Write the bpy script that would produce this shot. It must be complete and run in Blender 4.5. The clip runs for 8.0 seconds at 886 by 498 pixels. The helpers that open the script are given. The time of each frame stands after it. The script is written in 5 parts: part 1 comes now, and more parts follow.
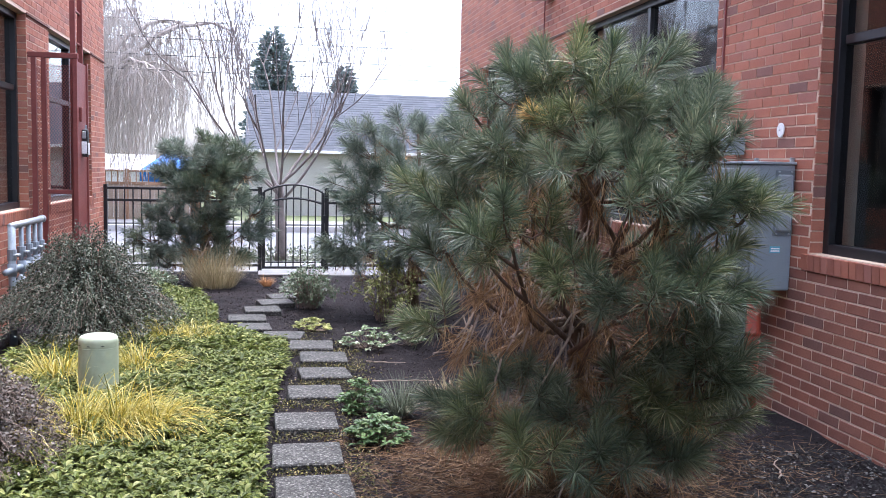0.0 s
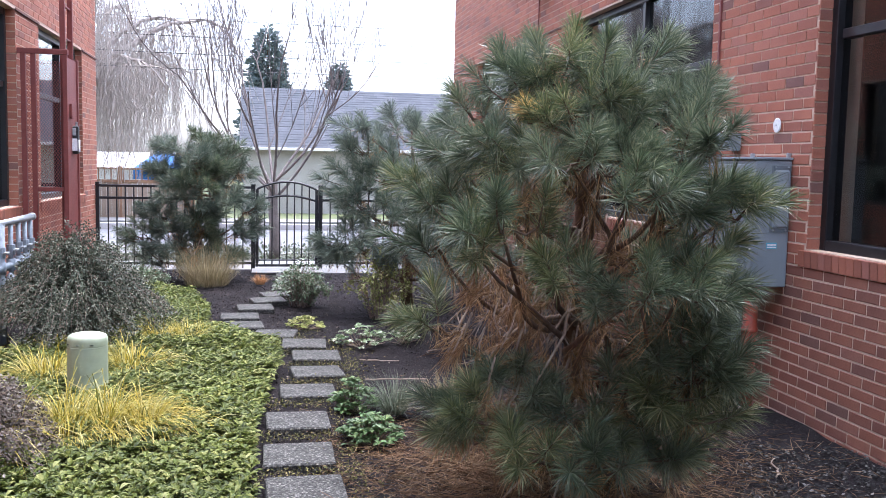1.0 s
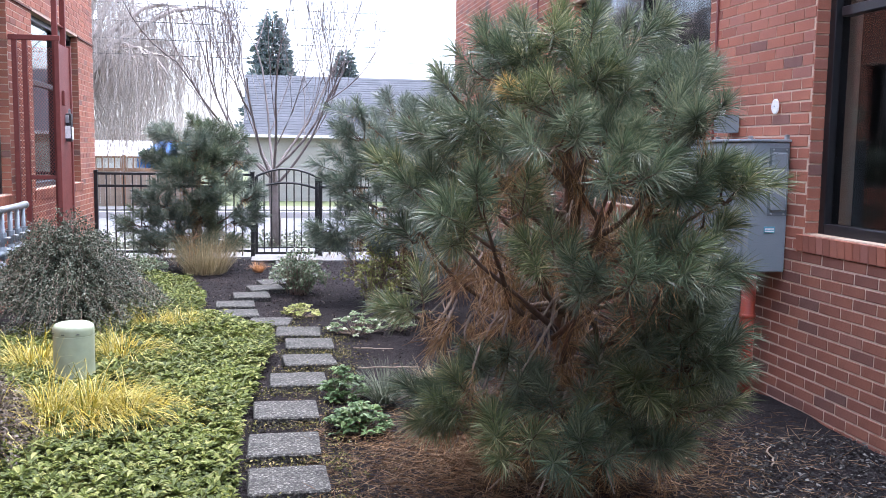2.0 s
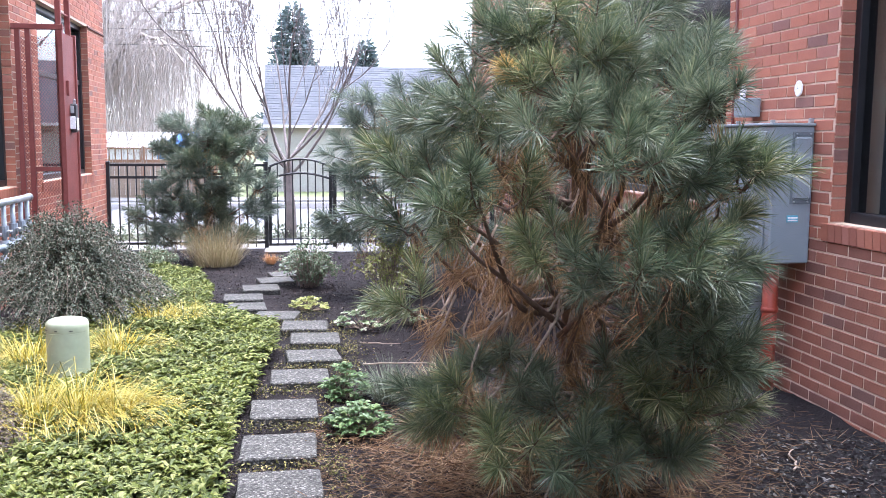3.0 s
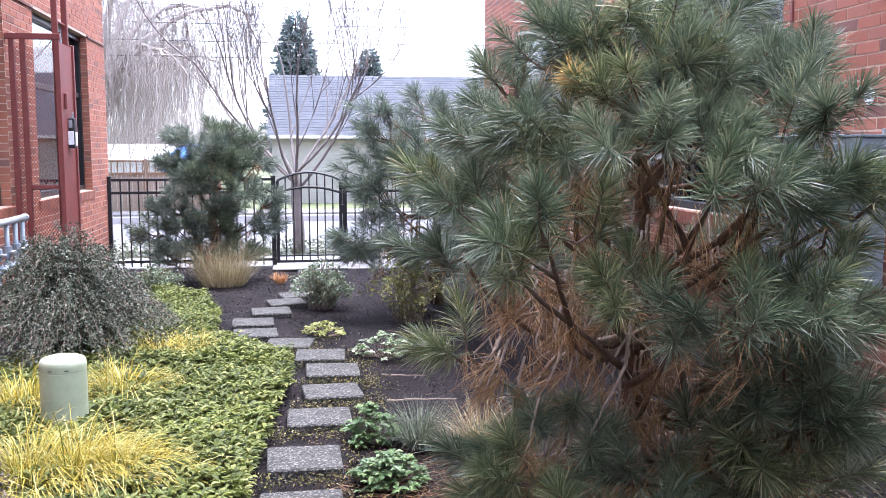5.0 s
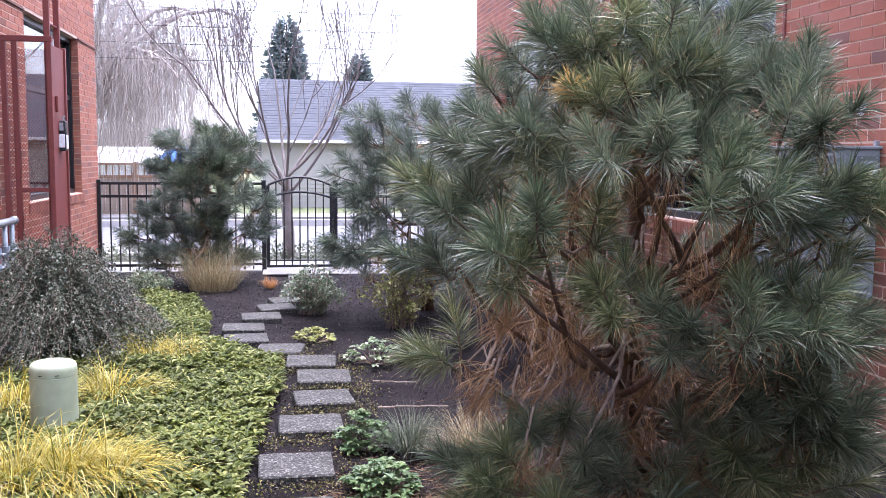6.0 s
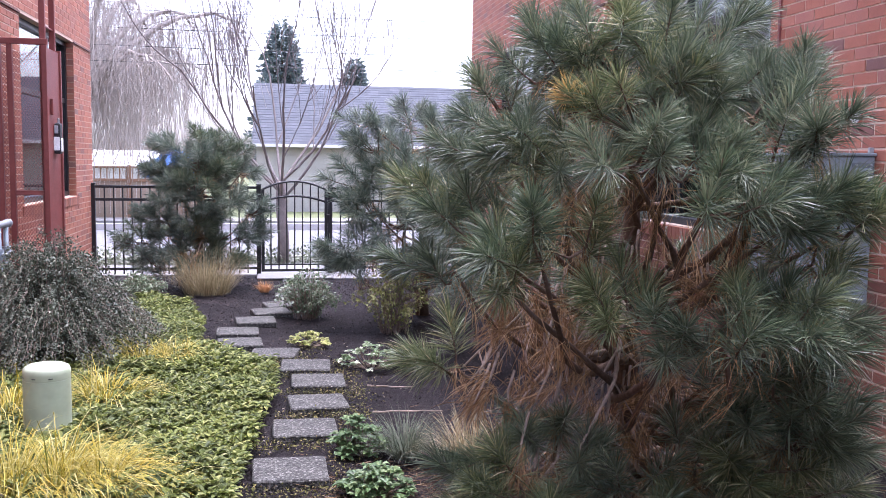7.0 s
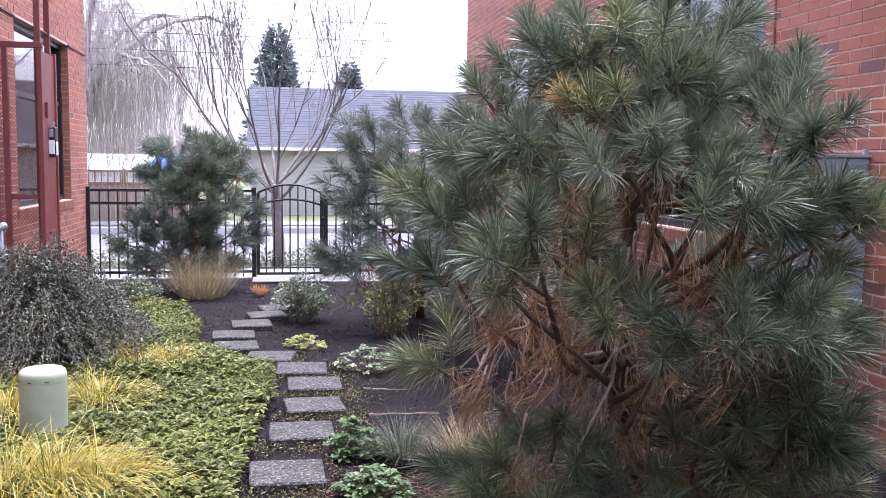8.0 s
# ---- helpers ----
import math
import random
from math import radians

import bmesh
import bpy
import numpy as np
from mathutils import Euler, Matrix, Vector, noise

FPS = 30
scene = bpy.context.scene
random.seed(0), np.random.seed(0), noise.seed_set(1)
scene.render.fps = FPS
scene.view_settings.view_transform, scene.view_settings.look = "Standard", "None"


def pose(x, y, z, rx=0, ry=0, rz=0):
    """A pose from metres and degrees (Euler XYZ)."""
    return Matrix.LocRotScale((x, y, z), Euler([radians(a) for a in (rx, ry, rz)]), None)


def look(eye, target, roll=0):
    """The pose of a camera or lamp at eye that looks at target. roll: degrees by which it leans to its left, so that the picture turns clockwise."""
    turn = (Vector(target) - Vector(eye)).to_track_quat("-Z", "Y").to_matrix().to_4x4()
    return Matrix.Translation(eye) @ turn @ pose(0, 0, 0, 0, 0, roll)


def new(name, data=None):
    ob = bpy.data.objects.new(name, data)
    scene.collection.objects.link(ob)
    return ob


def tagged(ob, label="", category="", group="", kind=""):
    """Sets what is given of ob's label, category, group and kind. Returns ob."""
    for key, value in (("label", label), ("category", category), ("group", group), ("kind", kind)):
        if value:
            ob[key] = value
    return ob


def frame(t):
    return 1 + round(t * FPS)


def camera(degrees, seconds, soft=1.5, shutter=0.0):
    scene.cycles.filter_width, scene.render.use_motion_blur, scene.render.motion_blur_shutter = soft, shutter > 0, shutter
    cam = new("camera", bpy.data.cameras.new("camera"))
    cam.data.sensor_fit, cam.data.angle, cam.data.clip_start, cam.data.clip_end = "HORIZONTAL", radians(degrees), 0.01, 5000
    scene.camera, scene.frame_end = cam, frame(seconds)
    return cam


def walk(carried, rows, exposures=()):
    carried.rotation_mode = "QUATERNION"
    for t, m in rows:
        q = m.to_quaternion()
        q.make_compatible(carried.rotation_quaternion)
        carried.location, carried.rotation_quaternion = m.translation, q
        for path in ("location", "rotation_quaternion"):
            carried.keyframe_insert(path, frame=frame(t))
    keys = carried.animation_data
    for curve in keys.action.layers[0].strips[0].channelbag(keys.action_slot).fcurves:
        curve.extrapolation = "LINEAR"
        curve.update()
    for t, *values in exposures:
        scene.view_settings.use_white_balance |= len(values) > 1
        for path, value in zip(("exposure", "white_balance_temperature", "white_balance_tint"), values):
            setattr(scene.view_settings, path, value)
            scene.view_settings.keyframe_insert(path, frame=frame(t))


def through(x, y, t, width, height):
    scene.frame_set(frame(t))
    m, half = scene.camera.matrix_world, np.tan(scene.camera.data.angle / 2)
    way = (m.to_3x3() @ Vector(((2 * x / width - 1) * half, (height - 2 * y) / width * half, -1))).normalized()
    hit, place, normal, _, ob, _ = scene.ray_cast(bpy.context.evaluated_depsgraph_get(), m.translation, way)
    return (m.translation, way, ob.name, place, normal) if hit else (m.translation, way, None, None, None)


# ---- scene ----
cam = camera(51.3, 8.0, soft=0.6)
PATH = [
    (0, (-0.753, 0.511, 1.505), (-0.373, 2.466, 1.327), 1.3),
    (0.5, (-0.758, 0.535, 1.504), (-0.37, 2.489, 1.325), 1.3),
    (1, (-0.729, 0.572, 1.496), (-0.339, 2.525, 1.313), 1.2),
    (1.5, (-0.692, 0.614, 1.488), (-0.302, 2.566, 1.294), 1.1),
    (3, (-0.453, 0.866, 1.469), (-0.132, 2.827, 1.235), 0.4),
    (3.5, (-0.459, 1.098, 1.467), (-0.152, 3.061, 1.237), 0.4),
    (4, (-0.44, 1.301, 1.472), (-0.156, 3.269, 1.251), 0.1),
    (4.5, (-0.488, 1.411, 1.492), (-0.187, 3.376, 1.273), -0.2),
    (6, (-0.56, 1.412, 1.519), (-0.22, 3.372, 1.315), 0.5),
    (6.5, (-0.562, 1.414, 1.517), (-0.215, 3.374, 1.319), 0.7),
    (7, (-0.565, 1.413, 1.517), (-0.213, 3.372, 1.324), 0.8),
    (7.5, (-0.57, 1.412, 1.513), (-0.212, 3.37, 1.326), 0.8),
    (8, (-0.574, 1.41, 1.513), (-0.211, 3.368, 1.327), 0.7),
]
walk(cam, [(t, look(eye, target, roll)) for t, eye, target, roll in PATH],
     exposures=[(0, 2.6, 5650, 17), (1.7, 2.65, 5650, 17), (3.0, 3.14, 5650, 17), (4.5, 3.09, 5600, 18), (6.0, 2.77, 5650, 26), (8.0, 2.68, 5650, 28)])

# ---- world, sun, exposure ----
world = bpy.data.worlds.new("world")
scene.world = world
world.use_nodes = True
wn, wl = world.node_tree.nodes, world.node_tree.links
sky = wn.new("ShaderNodeTexSky")
sky.sky_type, sky.sun_disc = "NISHITA", False
sky.sun_elevation, sky.sun_rotation = radians(77), radians(45)
sky.air_density, sky.dust_density = 1.0, 4.0
pale = wn.new("ShaderNodeHueSaturation")
pale.inputs["Saturation"].default_value = 0.55
wl.new(sky.outputs[0], pale.inputs["Color"])
wl.new(pale.outputs[0], wn["Background"].inputs["Color"])
wn["Background"].inputs["Strength"].default_value = 0.15

sun_data = bpy.data.lights.new("sun", "SUN")
sun_data.energy, sun_data.angle, sun_data.color = 0.55, radians(40), (1.0, 0.985, 0.96)
sun = new("sun", sun_data)
sun.matrix_world = look((4, 4, 26), (0, 0, 0))


# ---- materials ----
def material(name, rough=0.8, metal=0.0, spec=0.5):
    m = bpy.data.materials.new(name)
    m.use_nodes = True
    n, l = m.node_tree.nodes, m.node_tree.links
    b = n["Principled BSDF"]
    b.inputs["Roughness"].default_value = rough
    b.inputs["Metallic"].default_value = metal
    b.inputs["Specular IOR Level"].default_value = spec
    return m, n, l, b


def ramp_of(n, l, source, stops):
    r = n.new("ShaderNodeValToRGB")
    while len(r.color_ramp.elements) < len(stops):
        r.color_ramp.elements.new(0.5)
    for e, (p, c) in zip(r.color_ramp.elements, stops):
        e.position, e.color = p, (*c, 1)
    l.new(source, r.inputs[0])
    return r.outputs[0]


def noise_of(n, l, scale, detail=4.0, rough=0.6, coords="Object", stretch=None):
    tc = n.new("ShaderNodeTexCoord")
    t = n.new("ShaderNodeTexNoise")
    t.inputs["Scale"].default_value, t.inputs["Detail"].default_value, t.inputs["Roughness"].default_value = scale, detail, rough
    if stretch:
        mp = n.new("ShaderNodeMapping")
        mp.inputs["Scale"].default_value = stretch
        l.new(tc.outputs[coords], mp.inputs[0])
        l.new(mp.outputs[0], t.inputs["Vector"])
    else:
        l.new(tc.outputs[coords], t.inputs["Vector"])
    return t.outputs["Fac"]


def blend(n, l, kind, fac, a, b):
    x = n.new("ShaderNodeMix")
    x.data_type, x.blend_type = "RGBA", kind
    if isinstance(fac, float):
        x.inputs[0].default_value = fac
    else:
        l.new(fac, x.inputs[0])
    for sock, v in ((x.inputs[6], a), (x.inputs[7], b)):
        if isinstance(v, tuple):
            sock.default_value = (*v, 1)
        else:
            l.new(v, sock)
    return x.outputs[2]


def bump(n, l, b, height, strength=0.4, distance=0.01):
    u = n.new("ShaderNodeBump")
    u.inputs["Strength"].default_value, u.inputs["Distance"].default_value = strength, distance
    l.new(height, u.inputs["Height"])
    l.new(u.outputs[0], b.inputs["Normal"])


def mottled(name, c1, c2, scale=6.0, fine=90.0, rough=0.8, metal=0.0, bumpy=0.3, spec=0.4, dist=0.004):
    """Two colours mixed at a coarse scale, with a fine grain on colour and relief."""
    m, n, l, b = material(name, rough, metal, spec)
    base = ramp_of(n, l, noise_of(n, l, scale), [(0.3, c1), (0.7, c2)])
    g = noise_of(n, l, fine, 3.0)
    grain = ramp_of(n, l, g, [(0.25, (0.72, 0.72, 0.72)), (0.75, (1.18, 1.18, 1.18))])
    l.new(blend(n, l, "MULTIPLY", 0.8, base, grain), b.inputs["Base Color"])
    bump(n, l, b, g, bumpy, dist)
    return m


def leafy(name, stops, rough=0.5, spec=0.4, through=0.25, coarse=3.0):
    """Foliage: each leaf takes its own tone, patches of the plant differ, and light comes through."""
    m, n, l, b = material(name, rough, 0.0, spec)
    geo = n.new("ShaderNodeNewGeometry")
    tone = ramp_of(n, l, geo.outputs["Random Per Island"], stops)
    patch = ramp_of(n, l, noise_of(n, l, coarse), [(0.3, (0.7, 0.72, 0.72)), (0.7, (1.2, 1.17, 1.1))])
    col = blend(n, l, "MULTIPLY", 1.0, tone, patch)
    l.new(col, b.inputs["Base Color"])
    tr = n.new("ShaderNodeBsdfTranslucent")
    l.new(col, tr.inputs["Color"])
    mix = n.new("ShaderNodeMixShader")
    mix.inputs[0].default_value = through
    l.new(b.outputs[0], mix.inputs[1])
    l.new(tr.outputs[0], mix.inputs[2])
    l.new(mix.outputs[0], n["Material Output"].inputs["Surface"])
    return m


def brick_material(name, per_object, stops=None):
    m, n, l, b = material(name, 0.85, 0.0, 0.25)
    if per_object:
        pick = n.new("ShaderNodeObjectInfo").outputs["Random"]
    else:
        pick = n.new("ShaderNodeNewGeometry").outputs["Random Per Island"]
    tone = ramp_of(n, l, pick, stops or [(0.0, (0.20, 0.11, 0.09)), (0.10, (0.28, 0.115, 0.078)), (0.5, (0.36, 0.138, 0.085)),
                                (0.85, (0.40, 0.16, 0.10)), (1.0, (0.34, 0.15, 0.11))])
    g = noise_of(n, l, 140.0, 5.0, 0.7)
    grain = ramp_of(n, l, g, [(0.25, (0.7, 0.68, 0.68)), (0.75, (1.2, 1.2, 1.2))])
    stain = ramp_of(n, l, noise_of(n, l, 2.2), [(0.3, (0.85, 0.84, 0.86)), (0.7, (1.08, 1.08, 1.06))])
    col = blend(n, l, "MULTIPLY", 0.8, tone, grain)
    l.new(blend(n, l, "MULTIPLY", 1.0, col, stain), b.inputs["Base Color"])
    bump(n, l, b, g, 0.5, 0.003)
    return m


M = {}
M["brick"] = brick_material("brick", True)
M["brick_run"] = brick_material("brick_run", False)
# bricks below the sill: browner, weathered, and darkened to carry the shade down there
SHADED_BASE_TONES = [(0.0, (0.15, 0.085, 0.068)), (0.12, (0.205, 0.092, 0.066)), (0.5, (0.255, 0.108, 0.070)), (0.85, (0.285, 0.126, 0.082)), (1.0, (0.24, 0.115, 0.085))]
M["shaded_base_brick"] = brick_material("shaded_base_brick", True, SHADED_BASE_TONES)
M["shaded_base_brick_run"] = brick_material("shaded_base_brick_run", False, SHADED_BASE_TONES)
M["mortar"] = mottled("mortar", (0.52, 0.385, 0.28), (0.62, 0.48, 0.37), 5, 160, 0.95)
M["black_metal"] = mottled("black_metal", (0.012, 0.012, 0.013), (0.022, 0.022, 0.023), 12, 200, 0.45, 0.0, 0.15)
M["bronze"] = mottled("bronze", (0.016, 0.016, 0.018), (0.026, 0.026, 0.028), 8, 200, 0.35, 0.3, 0.1)
M["red_steel"] = mottled("red_steel", (0.155, 0.035, 0.028), (0.20, 0.048, 0.038), 9, 150, 0.55, 0.0, 0.2)
M["red_pipe"] = mottled("red_pipe", (0.33, 0.055, 0.03), (0.40, 0.075, 0.04), 9, 150, 0.45, 0.0, 0.2)
M["galv"] = mottled("galv", (0.30, 0.325, 0.335), (0.40, 0.425, 0.435), 14, 120, 0.45, 0.55, 0.2)
M["pipe_grey"] = mottled("pipe_grey", (0.17, 0.205, 0.23), (0.25, 0.29, 0.315), 14, 120, 0.5, 0.1, 0.2)
M["box_grey"] = mottled("box_grey", (0.20, 0.235, 0.25), (0.25, 0.285, 0.30), 4, 150, 0.42, 0.0, 0.1)
M["box_trim"] = mottled("box_trim", (0.12, 0.14, 0.15), (0.15, 0.175, 0.185), 4, 150, 0.5, 0.0, 0.1)
M["pedestal"] = mottled("pedestal", (0.33, 0.38, 0.26), (0.36, 0.41, 0.285), 3, 6, 0.5, 0.0, 0.02)
M["white_plastic"] = mottled("white_plastic", (0.76, 0.76, 0.74), (0.82, 0.82, 0.80), 6, 90, 0.4, 0.0, 0.05)
M["blue_label"] = mottled("blue_label", (0.10, 0.36, 0.45), (0.14, 0.42, 0.52), 6, 90, 0.4, 0.0, 0.05)
M["concrete"] = mottled("concrete", (0.18, 0.176, 0.168), (0.25, 0.243, 0.232), 2.5, 120, 0.9)
M["kerb"] = mottled("kerb", (0.36, 0.35, 0.33), (0.46, 0.45, 0.43), 2.5, 120, 0.9)
M["asphalt"] = mottled("asphalt", (0.12, 0.12, 0.125), (0.17, 0.17, 0.175), 0.6, 90, 0.9)
M["bark"] = mottled("bark", (0.085, 0.055, 0.038), (0.16, 0.11, 0.08), 12, 70, 0.95, 0.0, 0.8, 0.2, 0.01)
M["dead_wood"] = mottled("dead_wood", (0.20, 0.155, 0.12), (0.36, 0.285, 0.225), 14, 80, 0.9, 0.0, 0.5, 0.2, 0.006)
M["grey_bark"] = mottled("grey_bark", (0.15, 0.13, 0.12), (0.24, 0.21, 0.195), 7, 60, 0.9, 0.0, 0.5, 0.2, 0.01)
# weeping tree bark, whitened beyond its own tone to include haze and overexposure
M["hazed_pale_bark"] = mottled("hazed_pale_bark", (0.25, 0.215, 0.185), (0.37, 0.325, 0.285), 7, 60, 0.9, 0.0, 0.5, 0.2, 0.01)
M["twig"] = mottled("twig", (0.15, 0.11, 0.085), (0.24, 0.18, 0.14), 9, 60, 0.9)
M["siding"] = mottled("siding", (0.37, 0.355, 0.30), (0.42, 0.405, 0.35), 1.2, 60, 0.7, 0.0, 0.1)
M["trim_white"] = mottled("trim_white", (0.72, 0.71, 0.67), (0.79, 0.78, 0.74), 2, 60, 0.6, 0.0, 0.1)
M["cedar"] = mottled("cedar", (0.26, 0.15, 0.09), (0.34, 0.21, 0.13), 3, 50, 0.85)
M["cedar_pale"] = mottled("cedar_pale", (0.30, 0.23, 0.17), (0.38, 0.30, 0.23), 3, 50, 0.85)
M["tarp"] = mottled("tarp", (0.02, 0.16, 0.45), (0.04, 0.22, 0.55), 3, 30, 0.5)
M["sheet_white"] = mottled("sheet_white", (0.68, 0.68, 0.66), (0.80, 0.80, 0.78), 2, 30, 0.35)
# room walls near-black: the darkness of the unlit interior is in the paint
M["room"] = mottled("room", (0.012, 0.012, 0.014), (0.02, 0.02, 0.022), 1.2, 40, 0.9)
M["joint"] = mottled("joint", (0.10, 0.05, 0.04), (0.15, 0.08, 0.06), 9, 90, 0.9)
M["cable"] = mottled("cable", (0.03, 0.03, 0.03), (0.05, 0.05, 0.05), 4, 40, 0.7)

# roof shingles
m, n, l, b = material("shingle", 0.95, 0, 0.15)
geo = n.new("ShaderNodeNewGeometry")
tone = ramp_of(n, l, geo.outputs["Random Per Island"], [(0, (0.07, 0.074, 0.082)), (0.6, (0.082, 0.086, 0.094)), (1, (0.095, 0.099, 0.108))])
g = noise_of(n, l, 40)
l.new(blend(n, l, "MULTIPLY", 0.7, tone, ramp_of(n, l, g, [(0.3, (0.7, 0.7, 0.7)), (0.7, (1.2, 1.2, 1.2))])), b.inputs["Base Color"])
M["shingle"] = m

# exposed-aggregate paving
m, n, l, b = material("aggregate", 0.9, 0, 0.3)
tc = n.new("ShaderNodeTexCoord")
vo = n.new("ShaderNodeTexVoronoi")
vo.inputs["Scale"].default_value = 105
l.new(tc.outputs["Object"], vo.inputs["Vector"])
sep = n.new("ShaderNodeSeparateColor")
l.new(vo.outputs["Color"], sep.inputs[0])
peb = ramp_of(n, l, sep.outputs[0], [(0.0, (0.030, 0.030, 0.028)), (0.35, (0.060, 0.059, 0.055)), (0.75, (0.092, 0.091, 0.084)), (1.0, (0.20, 0.197, 0.18))])
gap = ramp_of(n, l, vo.outputs["Distance"], [(0.35, (1, 1, 1)), (0.75, (0.45, 0.44, 0.42))])
dirt = ramp_of(n, l, noise_of(n, l, 7), [(0.3, (0.72, 0.72, 0.68)), (0.65, (1.12, 1.1, 1.06))])
l.new(blend(n, l, "MULTIPLY", 1.0, blend(n, l, "MULTIPLY", 1.0, peb, gap), dirt), b.inputs["Base Color"])
inv = n.new("ShaderNodeMath")
inv.operation = "SUBTRACT"
inv.inputs[0].default_value = 1.0
l.new(vo.outputs["Distance"], inv.inputs[1])
bump(n, l, b, inv.outputs[0], 0.6, 0.004)
M["aggregate"] = m

# garden soil: dark bark mulch, with moss and fallen needles in patches
m, n, l, b = material("mulch", 1.0, 0, 0.15)
base = ramp_of(n, l, noise_of(n, l, 2.0), [(0.3, (0.012, 0.010, 0.011)), (0.7, (0.022, 0.018, 0.019))])
g = noise_of(n, l, 75, 6, 0.75)
l.new(blend(n, l, "MULTIPLY", 1.0, base, ramp_of(n, l, g, [(0.3, (0.35, 0.35, 0.35)), (0.7, (1.7, 1.65, 1.6))])), b.inputs["Base Color"])
bump(n, l, b, g, 1.0, 0.02)
M["mulch"] = m
M["lawn"] = mottled("lawn", (0.075, 0.09, 0.035), (0.12, 0.135, 0.055), 0.7, 30, 1.0)

M["glass"] = None
m, n, l, b = material("glass", 0.02, 0, 0.5)
b.inputs["Transmission Weight"].default_value = 1.0
b.inputs["IOR"].default_value = 1.34
b.inputs["Base Color"].default_value = (0.62, 0.66, 0.66, 1)
M["glass"] = m

M["needle"] = leafy("needle", [(0.0, (0.050, 0.078, 0.030)), (0.45, (0.115, 0.150, 0.062)), (0.85, (0.22, 0.245, 0.115)), (1.0, (0.46, 0.42, 0.24))], 0.38, 0.6, 0.28, 2.6)
M["needle_blue"] = leafy("needle_blue", [(0.0, (0.068, 0.100, 0.075)), (0.5, (0.125, 0.165, 0.125)), (1.0, (0.27, 0.30, 0.22))], 0.38, 0.7, 0.3, 1.8)
M["needle_dark"] = leafy("needle_dark", [(0.0, (0.032, 0.056, 0.030)), (0.5, (0.070, 0.105, 0.056)), (1.0, (0.19, 0.22, 0.13))], 0.38, 0.6, 0.25, 2.6)
M["needle_deep"] = leafy("needle_deep", [(0.0, (0.050, 0.078, 0.045)), (0.5, (0.098, 0.135, 0.080)), (1.0, (0.24, 0.265, 0.165))], 0.38, 0.6, 0.28, 2.6)
M["needle_gold"] = leafy("needle_gold", [(0.0, (0.38, 0.25, 0.08)), (1.0, (0.62, 0.45, 0.18))], 0.5, 0.4, 0.2)
M["needle_brown"] = leafy("needle_brown", [(0.0, (0.13, 0.075, 0.035)), (0.5, (0.29, 0.17, 0.08)), (1.0, (0.52, 0.35, 0.185))], 0.7, 0.2, 0.1)
M["carex"] = leafy("carex", [(0.0, (0.12, 0.14, 0.02)), (0.25, (0.30, 0.24, 0.02)), (0.6, (0.42, 0.36, 0.06)), (1.0, (0.58, 0.53, 0.24))], 0.5, 0.3, 0.3)
M["carex_heart"] = leafy("carex_heart", [(0.0, (0.16, 0.16, 0.02)), (0.4, (0.34, 0.25, 0.015)), (1.0, (0.50, 0.40, 0.05))], 0.5, 0.3, 0.3)
M["tan_grass"] = leafy("tan_grass", [(0.0, (0.18, 0.15, 0.08)), (0.6, (0.33, 0.28, 0.16)), (1.0, (0.48, 0.41, 0.27))], 0.7, 0.2, 0.2)
M["rust_grass"] = leafy("rust_grass", [(0.0, (0.34, 0.16, 0.07)), (1.0, (0.55, 0.33, 0.17))], 0.7, 0.2, 0.2)
M["fescue"] = leafy("fescue", [(0.0, (0.06, 0.08, 0.05)), (0.6, (0.11, 0.135, 0.09)), (1.0, (0.20, 0.21, 0.15))], 0.6, 0.3, 0.2)
M["pachysandra"] = leafy("pachysandra", [(0.0, (0.044, 0.062, 0.012)), (0.4, (0.090, 0.116, 0.022)), (0.75, (0.150, 0.175, 0.038)), (1.0, (0.28, 0.29, 0.10))], 0.55, 0.26, 0.25, 1.6)
M["salal"] = leafy("salal", [(0.0, (0.055, 0.10, 0.035)), (0.6, (0.10, 0.17, 0.06)), (1.0, (0.18, 0.24, 0.10))], 0.5, 0.4, 0.2, 4)
M["variegated"] = leafy("variegated", [(0.0, (0.09, 0.15, 0.05)), (0.5, (0.20, 0.27, 0.13)), (0.8, (0.45, 0.48, 0.34)), (1.0, (0.62, 0.62, 0.50))], 0.4, 0.5, 0.2, 4)
M["cotoneaster"] = leafy("cotoneaster", [(0.0, (0.034, 0.046, 0.028)), (0.5, (0.062, 0.078, 0.050)), (0.85, (0.115, 0.132, 0.092)), (1.0, (0.25, 0.26, 0.20))], 0.55, 0.30, 0.15, 2.5)
M["barberry"] = leafy("barberry", [(0.0, (0.042, 0.034, 0.026)), (0.5, (0.080, 0.064, 0.048)), (1.0, (0.19, 0.16, 0.13))], 0.5, 0.4, 0.15, 3)
M["shrub_green"] = leafy("shrub_green", [(0.0, (0.075, 0.12, 0.06)), (0.5, (0.15, 0.21, 0.11)), (1.0, (0.34, 0.38, 0.27))], 0.4, 0.5, 0.2, 4)
M["shrub_lime"] = leafy("shrub_lime", [(0.0, (0.17, 0.20, 0.05)), (0.5, (0.33, 0.35, 0.10)), (1.0, (0.52, 0.50, 0.22))], 0.45, 0.4, 0.25, 4)
M["hedge"] = leafy("hedge", [(0.0, (0.10, 0.12, 0.08)), (1.0, (0.24, 0.26, 0.19))], 0.5, 0.4, 0.2, 2)
# far conifers: distance haze is put into the foliage as a paler blue-grey
M["hazed_fir"] = leafy("hazed_fir", [(0.0, (0.10, 0.13, 0.13)), (1.0, (0.17, 0.205, 0.20))], 0.6, 0.3, 0.1, 0.5)
